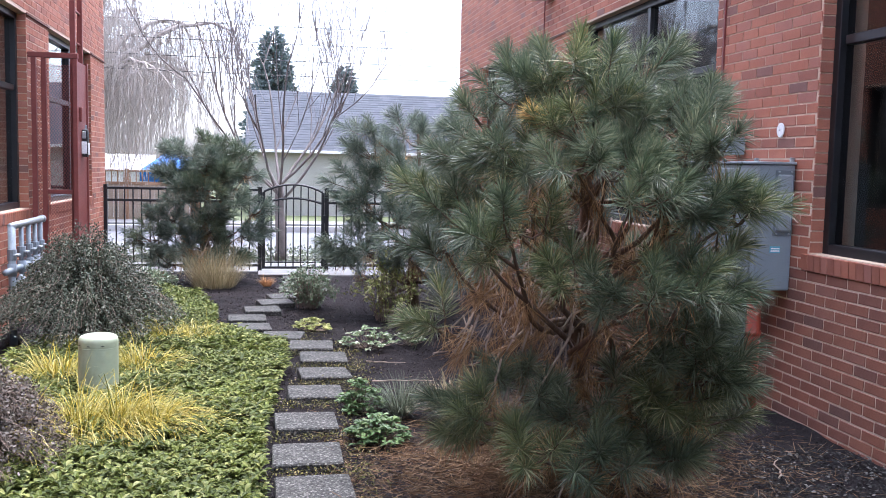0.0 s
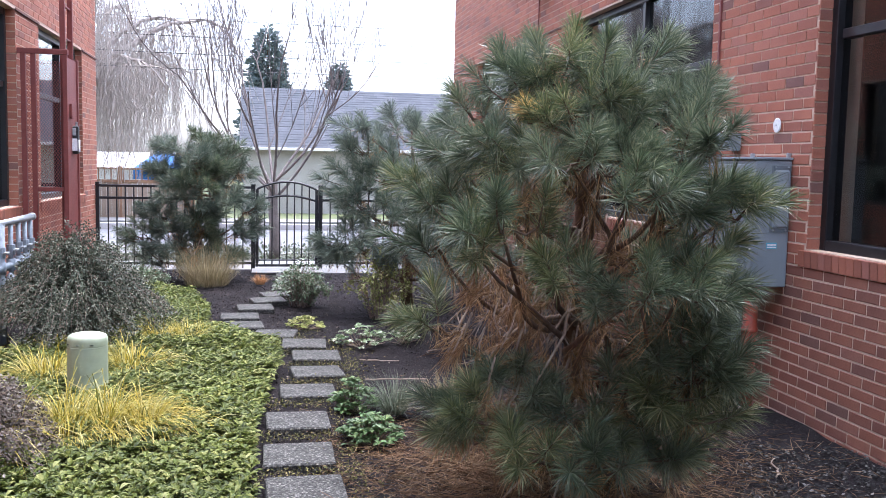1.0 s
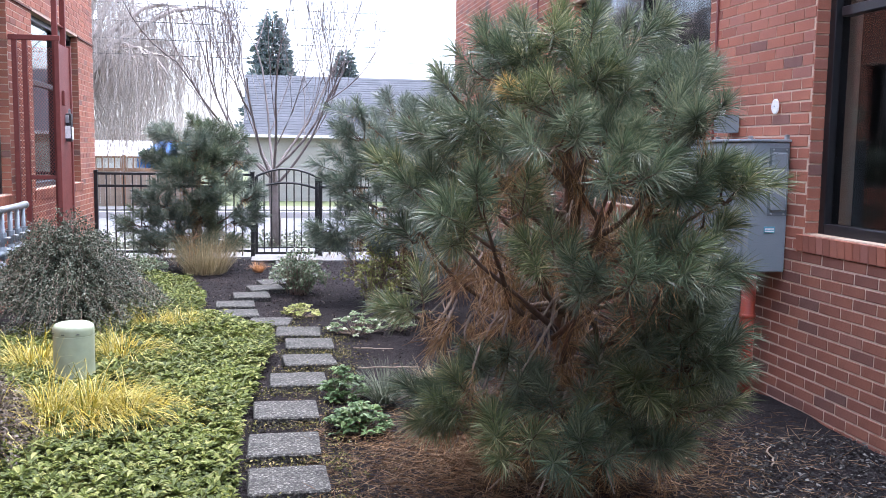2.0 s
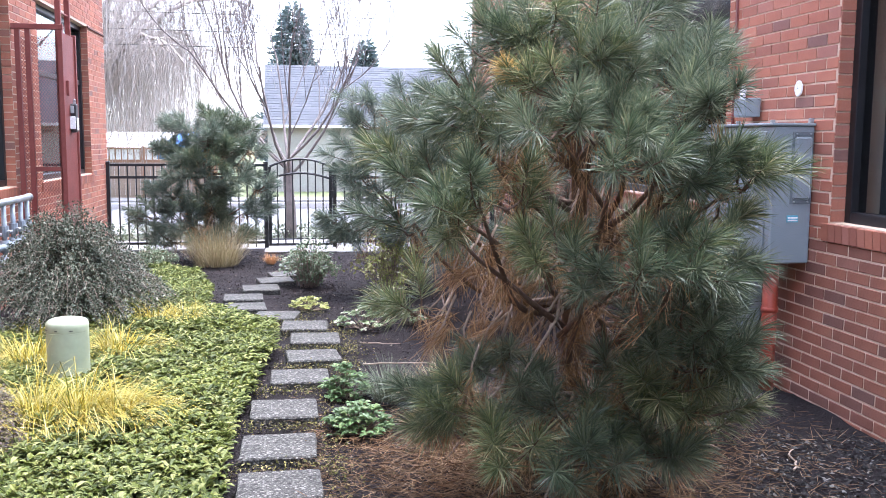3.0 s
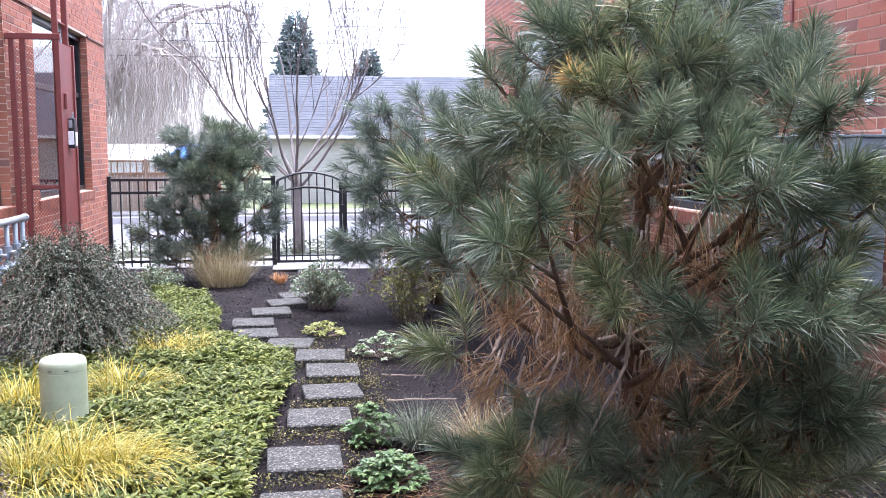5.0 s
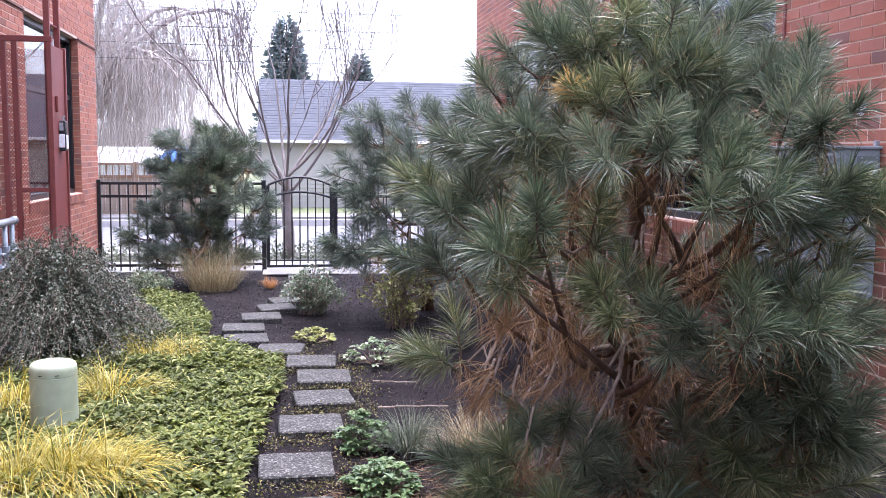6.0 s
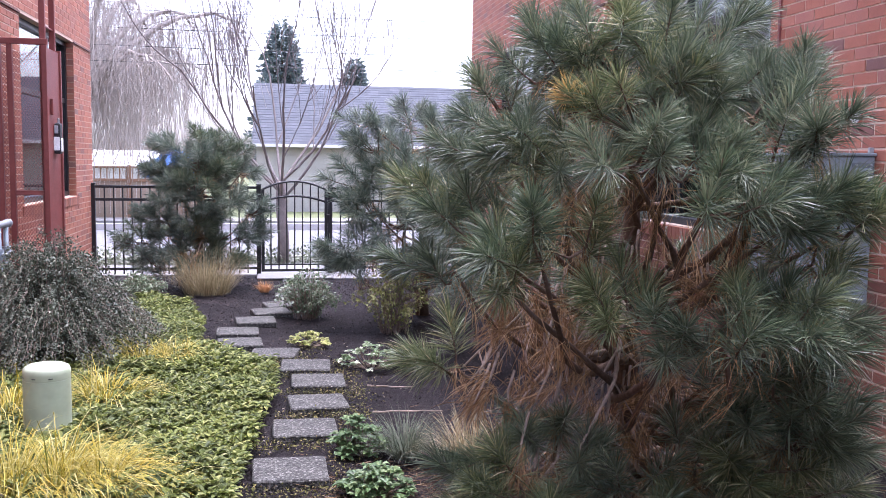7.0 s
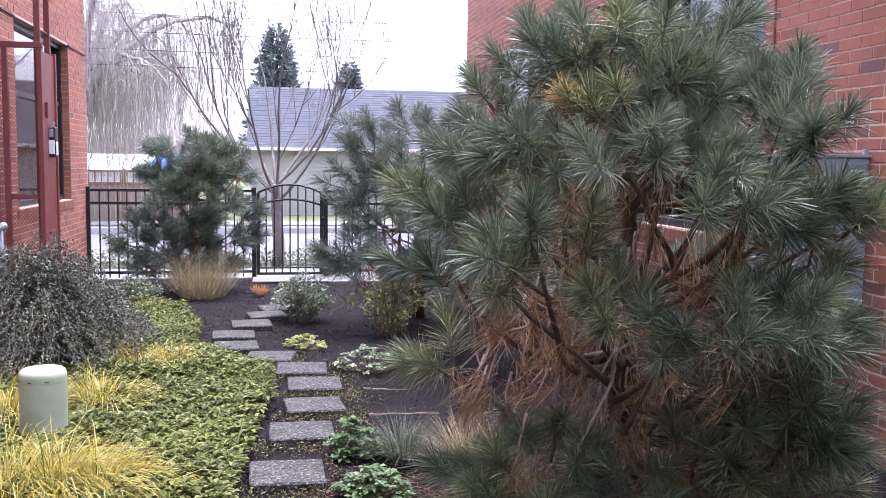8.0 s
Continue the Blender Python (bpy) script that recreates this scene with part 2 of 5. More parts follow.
M["chips"] = leafy("chips", [(0.0, (0.010, 0.009, 0.009)), (0.75, (0.028, 0.023, 0.022)), (0.95, (0.065, 0.052, 0.045)), (1.0, (0.22, 0.19, 0.16))], 0.95, 0.15, 0.0, 3)
M["pebbles"] = leafy("pebbles", [(0.0, (0.012, 0.011, 0.011)), (0.75, (0.034, 0.032, 0.031)), (1.0, (0.17, 0.165, 0.155))], 0.85, 0.3, 0.0, 3)
M["litter"] = leafy("litter", [(0.0, (0.08, 0.048, 0.026)), (0.6, (0.17, 0.105, 0.058)), (1.0, (0.29, 0.205, 0.125))], 0.85, 0.15, 0.05, 3)
M["moss"] = leafy("moss", [(0.0, (0.05, 0.055, 0.015)), (0.6, (0.13, 0.125, 0.04)), (1.0, (0.26, 0.21, 0.10))], 0.9, 0.15, 0.1, 4)


# ---- building helpers ----
def mesh_object(name, verts, faces, mats, parent=None, label="", smooth=False, index=None):
    me = bpy.data.meshes.new(name)
    me.from_pydata(verts if isinstance(verts, list) else verts.tolist(), [], faces if isinstance(faces, list) else faces.tolist())
    for mt in (mats if isinstance(mats, (list, tuple)) else [mats]):
        me.materials.append(mt)
    if index is not None:
        me.polygons.foreach_set("material_index", np.asarray(index, dtype=np.int32))
    if smooth:
        me.shade_smooth()
    ob = new(name, me)
    if parent:
        ob.parent = parent
    return tagged(ob, label)


def part(name, bm, mt, parent, label="", smooth=False):
    me = bpy.data.meshes.new(name)
    bm.to_mesh(me)
    bm.free()
    me.materials.append(mt)
    if smooth:
        me.shade_smooth()
    ob = new(name, me)
    if parent:
        ob.parent = parent
    return tagged(ob, label)


def thing(name, loc, label, category, group="", kind="", turn=0.0):
    e = new(name)
    e.matrix_basis = pose(*loc, 0, 0, turn)
    e.empty_display_size = 0.05
    return tagged(e, label, category, group, kind)


def add_box(bm, x0, x1, y0, y1, z0, z1, bevel=0.0):
    made = bmesh.ops.create_cube(bm, size=1.0, matrix=Matrix.Translation(((x0 + x1) / 2, (y0 + y1) / 2, (z0 + z1) / 2)) @ Matrix.Diagonal((x1 - x0, y1 - y0, z1 - z0, 1)))
    if bevel:
        edges = list({e for v in made["verts"] for e in v.link_edges})
        bmesh.ops.bevel(bm, geom=edges, offset=bevel, segments=1, affect="EDGES", profile=0.5)
    return bm


def box(x0, x1, y0, y1, z0, z1, bevel=0.0):
    return add_box(bmesh.new(), x0, x1, y0, y1, z0, z1, bevel)


def add_tube(bm, pts, radii, sides=8, cap=True):
    """A tapered tube along a polyline."""
    rings = []
    pts = [Vector(p) for p in pts]
    side = None
    for i, p in enumerate(pts):
        d = (pts[min(i + 1, len(pts) - 1)] - pts[max(i - 1, 0)]).normalized()
        if side is None:
            side = d.orthogonal().normalized()
        side = (side - d * side.dot(d)).normalized()
        up = d.cross(side)
        r = radii[i] if isinstance(radii, (list, tuple)) else radii
        rings.append([bm.verts.new(p + (side * math.cos(a) + up * math.sin(a)) * r) for a in (2 * math.pi * k / sides for k in range(sides))])
    for a, c in zip(rings, rings[1:]):
        for k in range(sides):
            bm.faces.new((a[k], a[(k + 1) % sides], c[(k + 1) % sides], c[k]))
    if cap:
        bm.faces.new(rings[0][::-1])
        bm.faces.new(rings[-1])
    return bm


def tube(pts, radii, sides=8):
    return add_tube(bmesh.new(), pts, radii, sides)


rng = np.random.default_rng(7)


def unit(a):
    return a / np.maximum(np.linalg.norm(a, axis=-1, keepdims=True), 1e-9)


def tubes_raw(paths, sides=4):
    """Many thin tapered tubes as one vertex and face list. paths: (points n x 3, radii n)."""
    vs, fs, k0 = [], [], 0
    ang = np.arange(sides) * 2 * np.pi / sides
    for pts, rad in paths:
        pts = np.asarray(pts, float)
        d = unit(np.gradient(pts, axis=0))
        ref = np.where(np.abs(d[:, 2:3]) > 0.9, np.array([[1.0, 0, 0]]), np.array([[0, 0, 1.0]]))
        s = unit(np.cross(d, ref))
        u = np.cross(d, s)
        ring = pts[:, None] + (s[:, None] * np.cos(ang)[None, :, None] + u[:, None] * np.sin(ang)[None, :, None]) * np.asarray(rad)[:, None, None]
        vs.append(ring.reshape(-1, 3))
        n = len(pts)
        i = np.arange(n - 1)[:, None] * sides
        k = np.arange(sides)[None]
        q = np.stack([i + k, i + (k + 1) % sides, i + sides + (k + 1) % sides, i + sides + k], -1).reshape(-1, 4) + k0
        fs.extend(q.tolist())
        k0 += n * sides
    return np.concatenate(vs), fs


def needles(P, D, L, W, droop=0.1):
    """Thin pointed needles: a quad and a tip each."""
    n = len(P)
    r = unit(np.cross(D, rng.normal(size=(n, 3)))) * W[:, None]
    down = np.array([0, 0, -1.0])
    mid = P + D * (L * 0.55)[:, None] + down * (droop * L * 0.25)[:, None]
    tip = P + D * L[:, None] + down * (droop * L)[:, None]
    v = np.stack([P - r * 0.7, P + r * 0.7, mid + r, mid - r, tip], 1).reshape(-1, 3)
    b = (np.arange(n) * 5)[:, None]
    quads = (b + np.array([0, 1, 2, 3])).tolist()
    tris = (b + np.array([3, 2, 4])).tolist()
    return v, quads + tris


def blades(P, D, L, W, bend, seg=5):
    """Arching grass blades; they rise along D and fall over."""
    n = len(P)
    out = D.copy()
    out[:, 2] = 0
    r = unit(np.cross(out + 1e-6, np.array([0, 0, 1.0])))
    rows, pos, dirn = [], P.copy(), unit(D)
    for k in range(seg + 1):
        f = k / seg
        w = (W * (1 - f ** 1.8) + 0.0002)[:, None]
        rows += [pos - r * w, pos + r * w]
        pos = pos + dirn * (L / seg)[:, None]
        dirn = unit(dirn + np.array([0, 0, -1.0]) * (bend * (0.25 + f))[:, None] / seg * 2)
    v = np.stack(rows, 1).reshape(-1, 3)
    b = (np.arange(n) * (2 * (seg + 1)))[:, None]
    f = []
    for k in range(seg):
        f += (b + np.array([2 * k, 2 * k + 1, 2 * k + 3, 2 * k + 2])).tolist()
    return v, f


def leaves(P, D, N, L, W, fold=0.25, curl=0.15):
    """Six-cornered leaves folded along the midrib. D: the way to the tip, N: the upper side."""
    n = len(P)
    D = unit(D)
    S = unit(np.cross(N, D))
    U = np.cross(D, S)
    L, W = L[:, None], W[:, None]
    a = P
    m1 = P + D * L * 0.45
    t = P + D * L - U * L * curl
    l1, r1 = m1 + S * W * 0.42 + U * W * fold - D * L * 0.12, m1 - S * W * 0.42 + U * W * fold - D * L * 0.12
    l2, r2 = m1 + S * W * 0.5 + U * W * fold + D * L * 0.22, m1 - S * W * 0.5 + U * W * fold + D * L * 0.22
    v = np.stack([a, l1, l2, t, r2, r1, m1 + D * L * 0.1], 1).reshape(-1, 3)
    b = (np.arange(n) * 7)[:, None]
    f = (b + np.array([0, 6, 2, 1])).tolist() + (b + np.array([6, 3, 2])).tolist() + (b + np.array([0, 5, 4, 6])).tolist() + (b + np.array([6, 4, 3])).tolist()
    return v, f


def small_leaves(P, D, N, L, W):
    """Four-cornered leaves, two triangles each."""
    n = len(P)
    D = unit(D)
    S = unit(np.cross(N, D)) * W[:, None] * 0.5
    v = np.stack([P, P + D * (L * 0.5)[:, None] + S, P + D * L[:, None], P + D * (L * 0.5)[:, None] - S], 1).reshape(-1, 3)
    b = (np.arange(n) * 4)[:, None]
    return v, (b + np.array([0, 2, 1])).tolist() + (b + np.array([0, 3, 2])).tolist()


def inside(poly, x, y):
    hit = np.zeros(len(x), bool)
    for (x0, y0), (x1, y1) in zip(poly, poly[1:] + poly[:1]):
        cross = ((y0 > y) != (y1 > y)) & (x < (x1 - x0) * (y - y0) / (y1 - y0 + 1e-12) + x0)
        hit ^= cross
    return hit


def height(x, y):
    """The ground: level in the garden, falling a little to the street."""
    x, y = np.asarray(x, float), np.asarray(y, float)
    return np.where(y < 11, 0, np.where(y < 14.3, -0.09 * (y - 11) / 3.3, -0.09 - np.clip(y - 14.3, 0, 26) * 0.009))


# ---- ground ----
def axis_steps(lo, hi, fine_lo, fine_hi, step):
    fine = np.arange(fine_lo, fine_hi + step / 2, step)
    out1 = fine_lo - np.geomspace(step, fine_lo - lo, 16)[::-1]
    out2 = fine_hi + np.geomspace(step, hi - fine_hi, 16)
    return np.concatenate([out1, fine, out2])


gx, gy = axis_steps(-300, 300, -3.4, 2.8, 0.07), axis_steps(-60, 420, 2.0, 14.6, 0.07)
X, Y = np.meshgrid(gx, gy)
Z = height(X, Y) - 0.03
garden = (X > -3.05) & (X < 2.55) & (Y > -3) & (Y < 14.35)
bumps = np.array([noise.noise((x * 1.3, y * 1.3, 0)) * 0.025 + noise.noise((x * 7, y * 7, 3)) * 0.012 for x, y in zip(X.ravel(), Y.ravel())]).reshape(X.shape)
Z = Z + np.where(garden, bumps, 0) - np.where(Y > 14.45, 0.12, 0)
nx, ny = len(gx), len(gy)
ii = (np.arange(ny - 1)[:, None] * nx + np.arange(nx - 1)[None]).ravel()
quads = np.stack([ii, ii + 1, ii + nx + 1, ii + nx], 1)
cx, cy = ((gx[:-1] + gx[1:]) / 2)[None], ((gy[:-1] + gy[1:]) / 2)[:, None]
soil = ((cx > -3.2) & (cx < 2.7) & (cy > -3) & (cy < 14.5)).ravel()
ground = mesh_object("ground", np.stack([X, Y, Z], -1).reshape(-1, 3), quads, [M["lawn"], M["mulch"]], smooth=True, index=soil.astype(int))
tagged(ground, "dark bark mulch in the garden, rough lawn beyond the street", "ground", kind="structure")


def slab(name, x0, x1, y0, y1, top, thick, mt, label, category):
    bm = bmesh.new()
    add_box(bm, x0, x1, y0, y1, -thick, 0, 0.01)
    for v in bm.verts:
        v.co.z += float(height(0, v.co.y)) + top
    return tagged(part(name, bm, mt, None), label, category, kind="structure")


pavement = slab("pavement", -60, 60, 14.3, 15.55, 0.0, 0.16, M["concrete"], "pale concrete pavement outside the iron fence", "pavement")
kerb = slab("kerb", -60, 60, 17.0, 17.15, -0.01, 0.2, M["kerb"], "grey concrete kerb along the street", "kerb")
road = slab("road", -90, 90, 17.15, 24.6, -0.10, 0.1, M["asphalt"], "sunlit pale grey asphalt street", "road")
far_kerb = slab("kerb", -90, 90, 24.6, 24.78, 0.06, 0.2, M["kerb"], "grey concrete kerb on the far side of the street", "kerb")
far_walk = slab("pavement", -90, 90, 26.6, 28.1, 0.01, 0.12, M["concrete"], "pale concrete pavement across the street", "pavement")


# ---- brick buildings ----
COURSE, BRICK = 0.0677, 0.2032
piece_boxes = {}


def wall_with_openings(name, x0, x1, y0, y1, z0, z1, openings, label):
    """A wall along y between x0 and x1; openings are (y0, y1, z0, z1)."""
    bm = bmesh.new()
    cuts = sorted(openings)
    at = y0
    for a, c, lo, hi in cuts:
        if a > at:
            add_box(bm, x0, x1, at, a, z0, z1)
        add_box(bm, x0, x1, a, c, z0, lo)
        add_box(bm, x0, x1, a, c, hi, z1)
        at = c
    if at < y1:
        add_box(bm, x0, x1, at, y1, z0, z1)
    return tagged(part(name, bm, M["mortar"], None), label, "wall", kind="structure")


def piece_mesh(name, dx, dy, dz, mt):
    bm = bmesh.new()
    add_box(bm, -dx / 2, dx / 2, -dy / 2, dy / 2, -dz / 2, dz / 2, 0.0025)
    me = bpy.data.meshes.new(name)
    bm.to_mesh(me)
    bm.free()
    me.materials.append(mt)
    return me


def brick_face(wall, face_x, out, y0, y1, z0, z1, openings, near, rows_from=0.0, base=-9.0):
    """Running-bond bricks on the face of a wall along y. near(y, z): bricks that are parts of their own; the rest is one run."""
    shared, run_v, run_f, run_m = {}, [], [], []
    count = 0
    k = 0
    z = rows_from
    r = random.Random(3)
    while z + COURSE <= z1 + 0.001:
        spans, at = [], y0
        for a, c, lo, hi in sorted(openings):
            if z + COURSE > lo + 0.01 and z < hi - 0.01:
                spans.append((at, a))
                at = c
        spans.append((at, y1))
        for s0, s1 in spans:
            first = math.floor(s0 / BRICK - 1) * BRICK + (k % 2) * BRICK / 2
            y = first
            while y < s1:
                a, c = max(y, s0) + 0.005, min(y + BRICK, s1) - 0.005
                y += BRICK
                if c - a < 0.03:
                    continue
                depth = 0.0035 + r.uniform(-0.0006, 0.0012)
                cyy, czz, dy, dz = (a + c) / 2, z + COURSE / 2, c - a, COURSE - 0.0105
                if near(cyy, czz) and count < 300 and czz > z0:
                    key = (round(dy, 3), czz < base)
                    if key not in shared:
                        shared[key] = piece_mesh("brick", 0.03, dy, dz, M["shaded_base_brick" if czz < base else "brick"])
                    ob = new("brick", shared[key])
                    ob.parent = wall
                    ob.location = (face_x + out * (depth - 0.015), cyy + r.uniform(-0.001, 0.001), czz + r.uniform(-0.001, 0.001))
                    count += 1
                elif czz > z0:
                    i = len(run_v)
                    xf, xb = face_x + out * depth, face_x - out * 0.004
                    for xx in (xb, xf):
                        for yy, zz in ((a, czz - dz / 2), (c, czz - dz / 2), (c, czz + dz / 2), (a, czz + dz / 2)):
                            run_v.append((xx, yy, zz))
                    f = [(4, 5, 6, 7), (0, 1, 5, 4), (1, 2, 6, 5), (2, 3, 7, 6), (3, 0, 4, 7)]
                    run_f += [tuple(i + q for q in (reversed(g) if out < 0 else g)) for g in f]
                    run_m += [int(czz < base)] * len(f)
        z += COURSE
        k += 1
    run = mesh_object("brickwork", run_v, run_f, [M["brick_run"], M["shaded_base_brick_run"]], wall, index=run_m)
    tagged(run, kind="stuff")


def reveal_bricks(wall, x_face, depth, y, facing, z0, z1, rows_from):
    """The brick return beside a window, a header to each course."""
    v, f = [], []
    z, k = rows_from, 0
    while z + COURSE <= z1 + 0.01:
        if z >= z0 - 0.02:
            a, c = sorted((x_face - math.copysign(0.003, depth), x_face + depth))
            i = len(v)
            y1 = y + facing * 0.008
            for yy in (y - facing * 0.002, y1):
                for xx, zz in ((a + 0.002, z + 0.005), (c, z + 0.005), (c, z + COURSE - 0.005), (a + 0.002, z + COURSE - 0.005)):
                    v.append((xx, yy, zz))
            f += [tuple(i + q for q in g) for g in [(4, 5, 6, 7), (0, 1, 5, 4), (1, 2, 6, 5), (2, 3, 7, 6), (3, 0, 4, 7)]]
        z += COURSE
        k += 1
    ob = mesh_object("return_brickwork", v, f, M["brick_run"], wall)
    tagged(ob, kind="stuff")


def window(name, glass_x, out, y0, y1, z0, z1, mullions, bars, label):
    """A dark metal window in a wall along y. out: the way (+1 or -1 in x) that it faces."""
    w = thing(name, (glass_x, (y0 + y1) / 2, z0), label, "window", kind="structure")
    hw, h, t = (y1 - y0) / 2, z1 - z0, 0.06
    d0, d1 = -0.05, 0.05
    fr = bmesh.new()
    add_box(fr, d0, d1, -hw, -hw + t, 0, h, 0.004)
    add_box(fr, d0, d1, hw - t, hw, 0, h, 0.004)
    add_box(fr, d0, d1, -hw + t, hw - t, 0, t, 0.004)
    add_box(fr, d0, d1, -hw + t, hw - t, h - t, h, 0.004)
    frame_part = part("window_frame", fr, M["bronze"], w)
    ys = [-hw + t] + [v - (y0 + y1) / 2 for v in mullions] + [hw - t]
    zs = [t] + [v - z0 for v in bars] + [h - t]
    for v in ys[1:-1]:
        part("mullion", box(-0.04, 0.045, v - 0.03, v + 0.03, t, h - t, 0.004), M["bronze"], w)
    for v in zs[1:-1]:
        for a, c in zip(ys, ys[1:]):
            part("transom", box(-0.035, 0.04, a + 0.03, c - 0.03, v - 0.028, v + 0.028, 0.004), M["bronze"], w)
    for a, c in zip(ys, ys[1:]):
        for lo, hi in zip(zs, zs[1:]):
            p = part("pane", box(-0.004, 0.004, a, c, lo, hi), M["glass"], w)
            p.visible_shadow = False
    return w


def sill_row(wall, face_x, out, y0, y1, top):
    """A sill of bricks on edge, pitched a little, each one a part."""
    me = piece_mesh("sill_brick", 0.16, 0.063, 0.10, M["brick"])
    y = y0
    while y + 0.05 < y1:
        ob = new("sill_brick", me)
        ob.parent = wall
        ob.matrix_basis = pose(face_x + out * -0.063, y + 0.0335, top - 0.052, 0, out * 4.0, 0)
        y += 0.0677


EAST_X = 2.5
SILL, HEAD = 1.03, 3.01
east_open = [(2.2, 5.57, SILL, HEAD), (6.88, 9.94, SILL, HEAD), (11.25, 14.36, SILL, HEAD)]
east = wall_with_openings("wall_east", EAST_X, EAST_X + 0.3, -4.0, 16.1, -0.4, 5.0, east_open, "red brick office wall with pale mortar and a brick sill course")
ROW0 = SILL - 0.105 - 20 * COURSE
brick_openings = [(a, c, SILL - 0.105, HEAD) for a, c, _, _ in east_open]

# the end of the east building
east_end = tagged(part("wall_east_end", box(EAST_X + 0.3, 14, 15.8, 16.1, -0.4, 5.0), M["brick_run"], None), "red brick end wall of the office building", "wall", kind="structure")
for i, (a, c, lo, hi) in enumerate(east_open):
    window("window_%d" % (i + 1), EAST_X + 0.13, -1, a, c, lo, hi, [(a + c) / 2 - 0.05] if i else [4.2], [2.30] if i == 0 else [2.3], "dark bronze metal office window with reflecting panes")

for a, c in ((5.57, 6.755), (9.94, 11.22), (14.36, 16.1)):
    tagged(part("lintel_joint", box(EAST_X - 0.018, EAST_X, a, c, HEAD - 0.012, HEAD + 0.006), M["joint"], None), "dark sealant joint in the brickwork", "trim", kind="structure")
# the rooms behind the windows; near-black paint stands in for the dark indoors
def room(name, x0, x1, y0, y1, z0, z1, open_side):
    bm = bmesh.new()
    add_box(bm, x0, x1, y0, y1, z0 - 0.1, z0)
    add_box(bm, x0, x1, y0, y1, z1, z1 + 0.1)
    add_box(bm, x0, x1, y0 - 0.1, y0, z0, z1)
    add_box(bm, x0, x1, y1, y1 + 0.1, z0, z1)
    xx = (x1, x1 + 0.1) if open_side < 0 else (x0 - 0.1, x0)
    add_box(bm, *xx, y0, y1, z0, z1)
    return tagged(part(name, bm, M["room"], None), "plain room inside the brick building, its dimness painted near-black", "room", kind="structure")


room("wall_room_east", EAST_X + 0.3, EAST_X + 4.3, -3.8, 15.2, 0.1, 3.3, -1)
tagged(part("roof_east", box(EAST_X - 0.02, 14, -4.1, 16.15, 5.0, 5.15, 0.01), M["kerb"], None), "flat roof edge of the brick office building", "roof", kind="structure")

WEST_X = -2.97
W_SILL, W_HEAD = 1.02, 2.85
west_open = [(6.4, 9.93, W_SILL, W_HEAD), (10.85, 13.22, W_SILL, W_HEAD)]
west = wall_with_openings("wall_west", WEST_X - 0.3, WEST_X, -4.0, 14.25, -0.4, 5.0, west_open, "red brick office wall with pale mortar beside the steel cage")
for a, c in ((9.93, 10.85), (13.22, 14.25)):
    tagged(part("lintel_joint", box(WEST_X, WEST_X + 0.018, a, c, W_HEAD - 0.012, W_HEAD + 0.006), M["joint"], None), "dark sealant joint in the brickwork", "trim", kind="structure")
for i, (a, c, lo, hi) in enumerate(west_open):
    window("window_%d" % (i + 4), WEST_X - 0.13, 1, a, c, lo, hi, [(a + c) / 2 + 0.3], [2.15], "dark bronze metal office window with reflecting panes")
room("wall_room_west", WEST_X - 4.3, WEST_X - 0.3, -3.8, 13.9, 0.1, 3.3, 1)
tagged(part("wall_west_end", box(-14, WEST_X - 0.3, 13.95, 14.25, -0.4, 5.0), M["brick_run"], None), "red brick end wall of the office building", "wall", kind="structure")
tagged(part("roof_west", box(-14, WEST_X + 0.02, -4.1, 14.3, 5.0, 5.15, 0.01), M["kerb"], None), "flat roof edge of the brick office building", "roof", kind="structure")

# ---- iron fence and gate ----
FY = 14.12
FZ = float(height(0, FY))


def picket_run(x0, x1, label):
    f = thing("iron_fence", ((x0 + x1) / 2, FY, FZ), label, "fence", "iron fence runs")
    hw = (x1 - x0) / 2
    for z, nm in ((1.19, "top_rail"), (1.02, "rail"), (0.10, "bottom_rail")):
        part(nm, box(-hw, hw, -0.016, 0.016, z - 0.018, z + 0.018, 0.003), M["black_metal"], f)
    n = round((x1 - x0) / 0.113)
    bm = box(-0.009, 0.009, -0.009, 0.009, 0.03, 1.19, 0.002)
    me = bpy.data.meshes.new("picket")
    bm.to_mesh(me)
    bm.free()
    me.materials.append(M["black_metal"])
    for i in range(1, n):
        p = new("picket", me)
        p.parent, p.location = f, (-hw + i * (x1 - x0) / n, 0, 0)
    return f


def post(x, tall):
    p = thing("fence_post", (x, FY, FZ), "square black iron fence post with a flat cap", "post", "fence posts")
    part("shaft", box(-0.03, 0.03, -0.03, 0.03, -0.1, tall, 0.004), M["black_metal"], p)
    part("cap", box(-0.036, 0.036, -0.036, 0.036, tall, tall + 0.02, 0.005), M["black_metal"], p)


GX0, GX1 = -0.80, 0.12
for x, h in ((-2.95, 1.22), (GX0 - 0.02, 1.22), (GX1 + 0.02, 1.22), (2.44, 1.22)):
    post(x, h)
picket_run(-2.92, GX0 - 0.05, "black iron picket fence beside the brick wall")
picket_run(GX1 + 0.05, 2.41, "black iron picket fence behind the young pines")

gate = thing("iron_gate", ((GX0 + GX1) / 2, FY, FZ), "closed black iron garden gate with an arched top", "gate")
gw = (GX1 - GX0) / 2 - 0.035
arch = lambda x, lo, hi: lo + (hi - lo) * (1 - (x / gw) ** 2)
for s in (-1, 1):
    part("gate_stile", box(s * gw - 0.022, s * gw + 0.022, -0.018, 0.018, 0.05, 1.17, 0.003), M["black_metal"], gate)
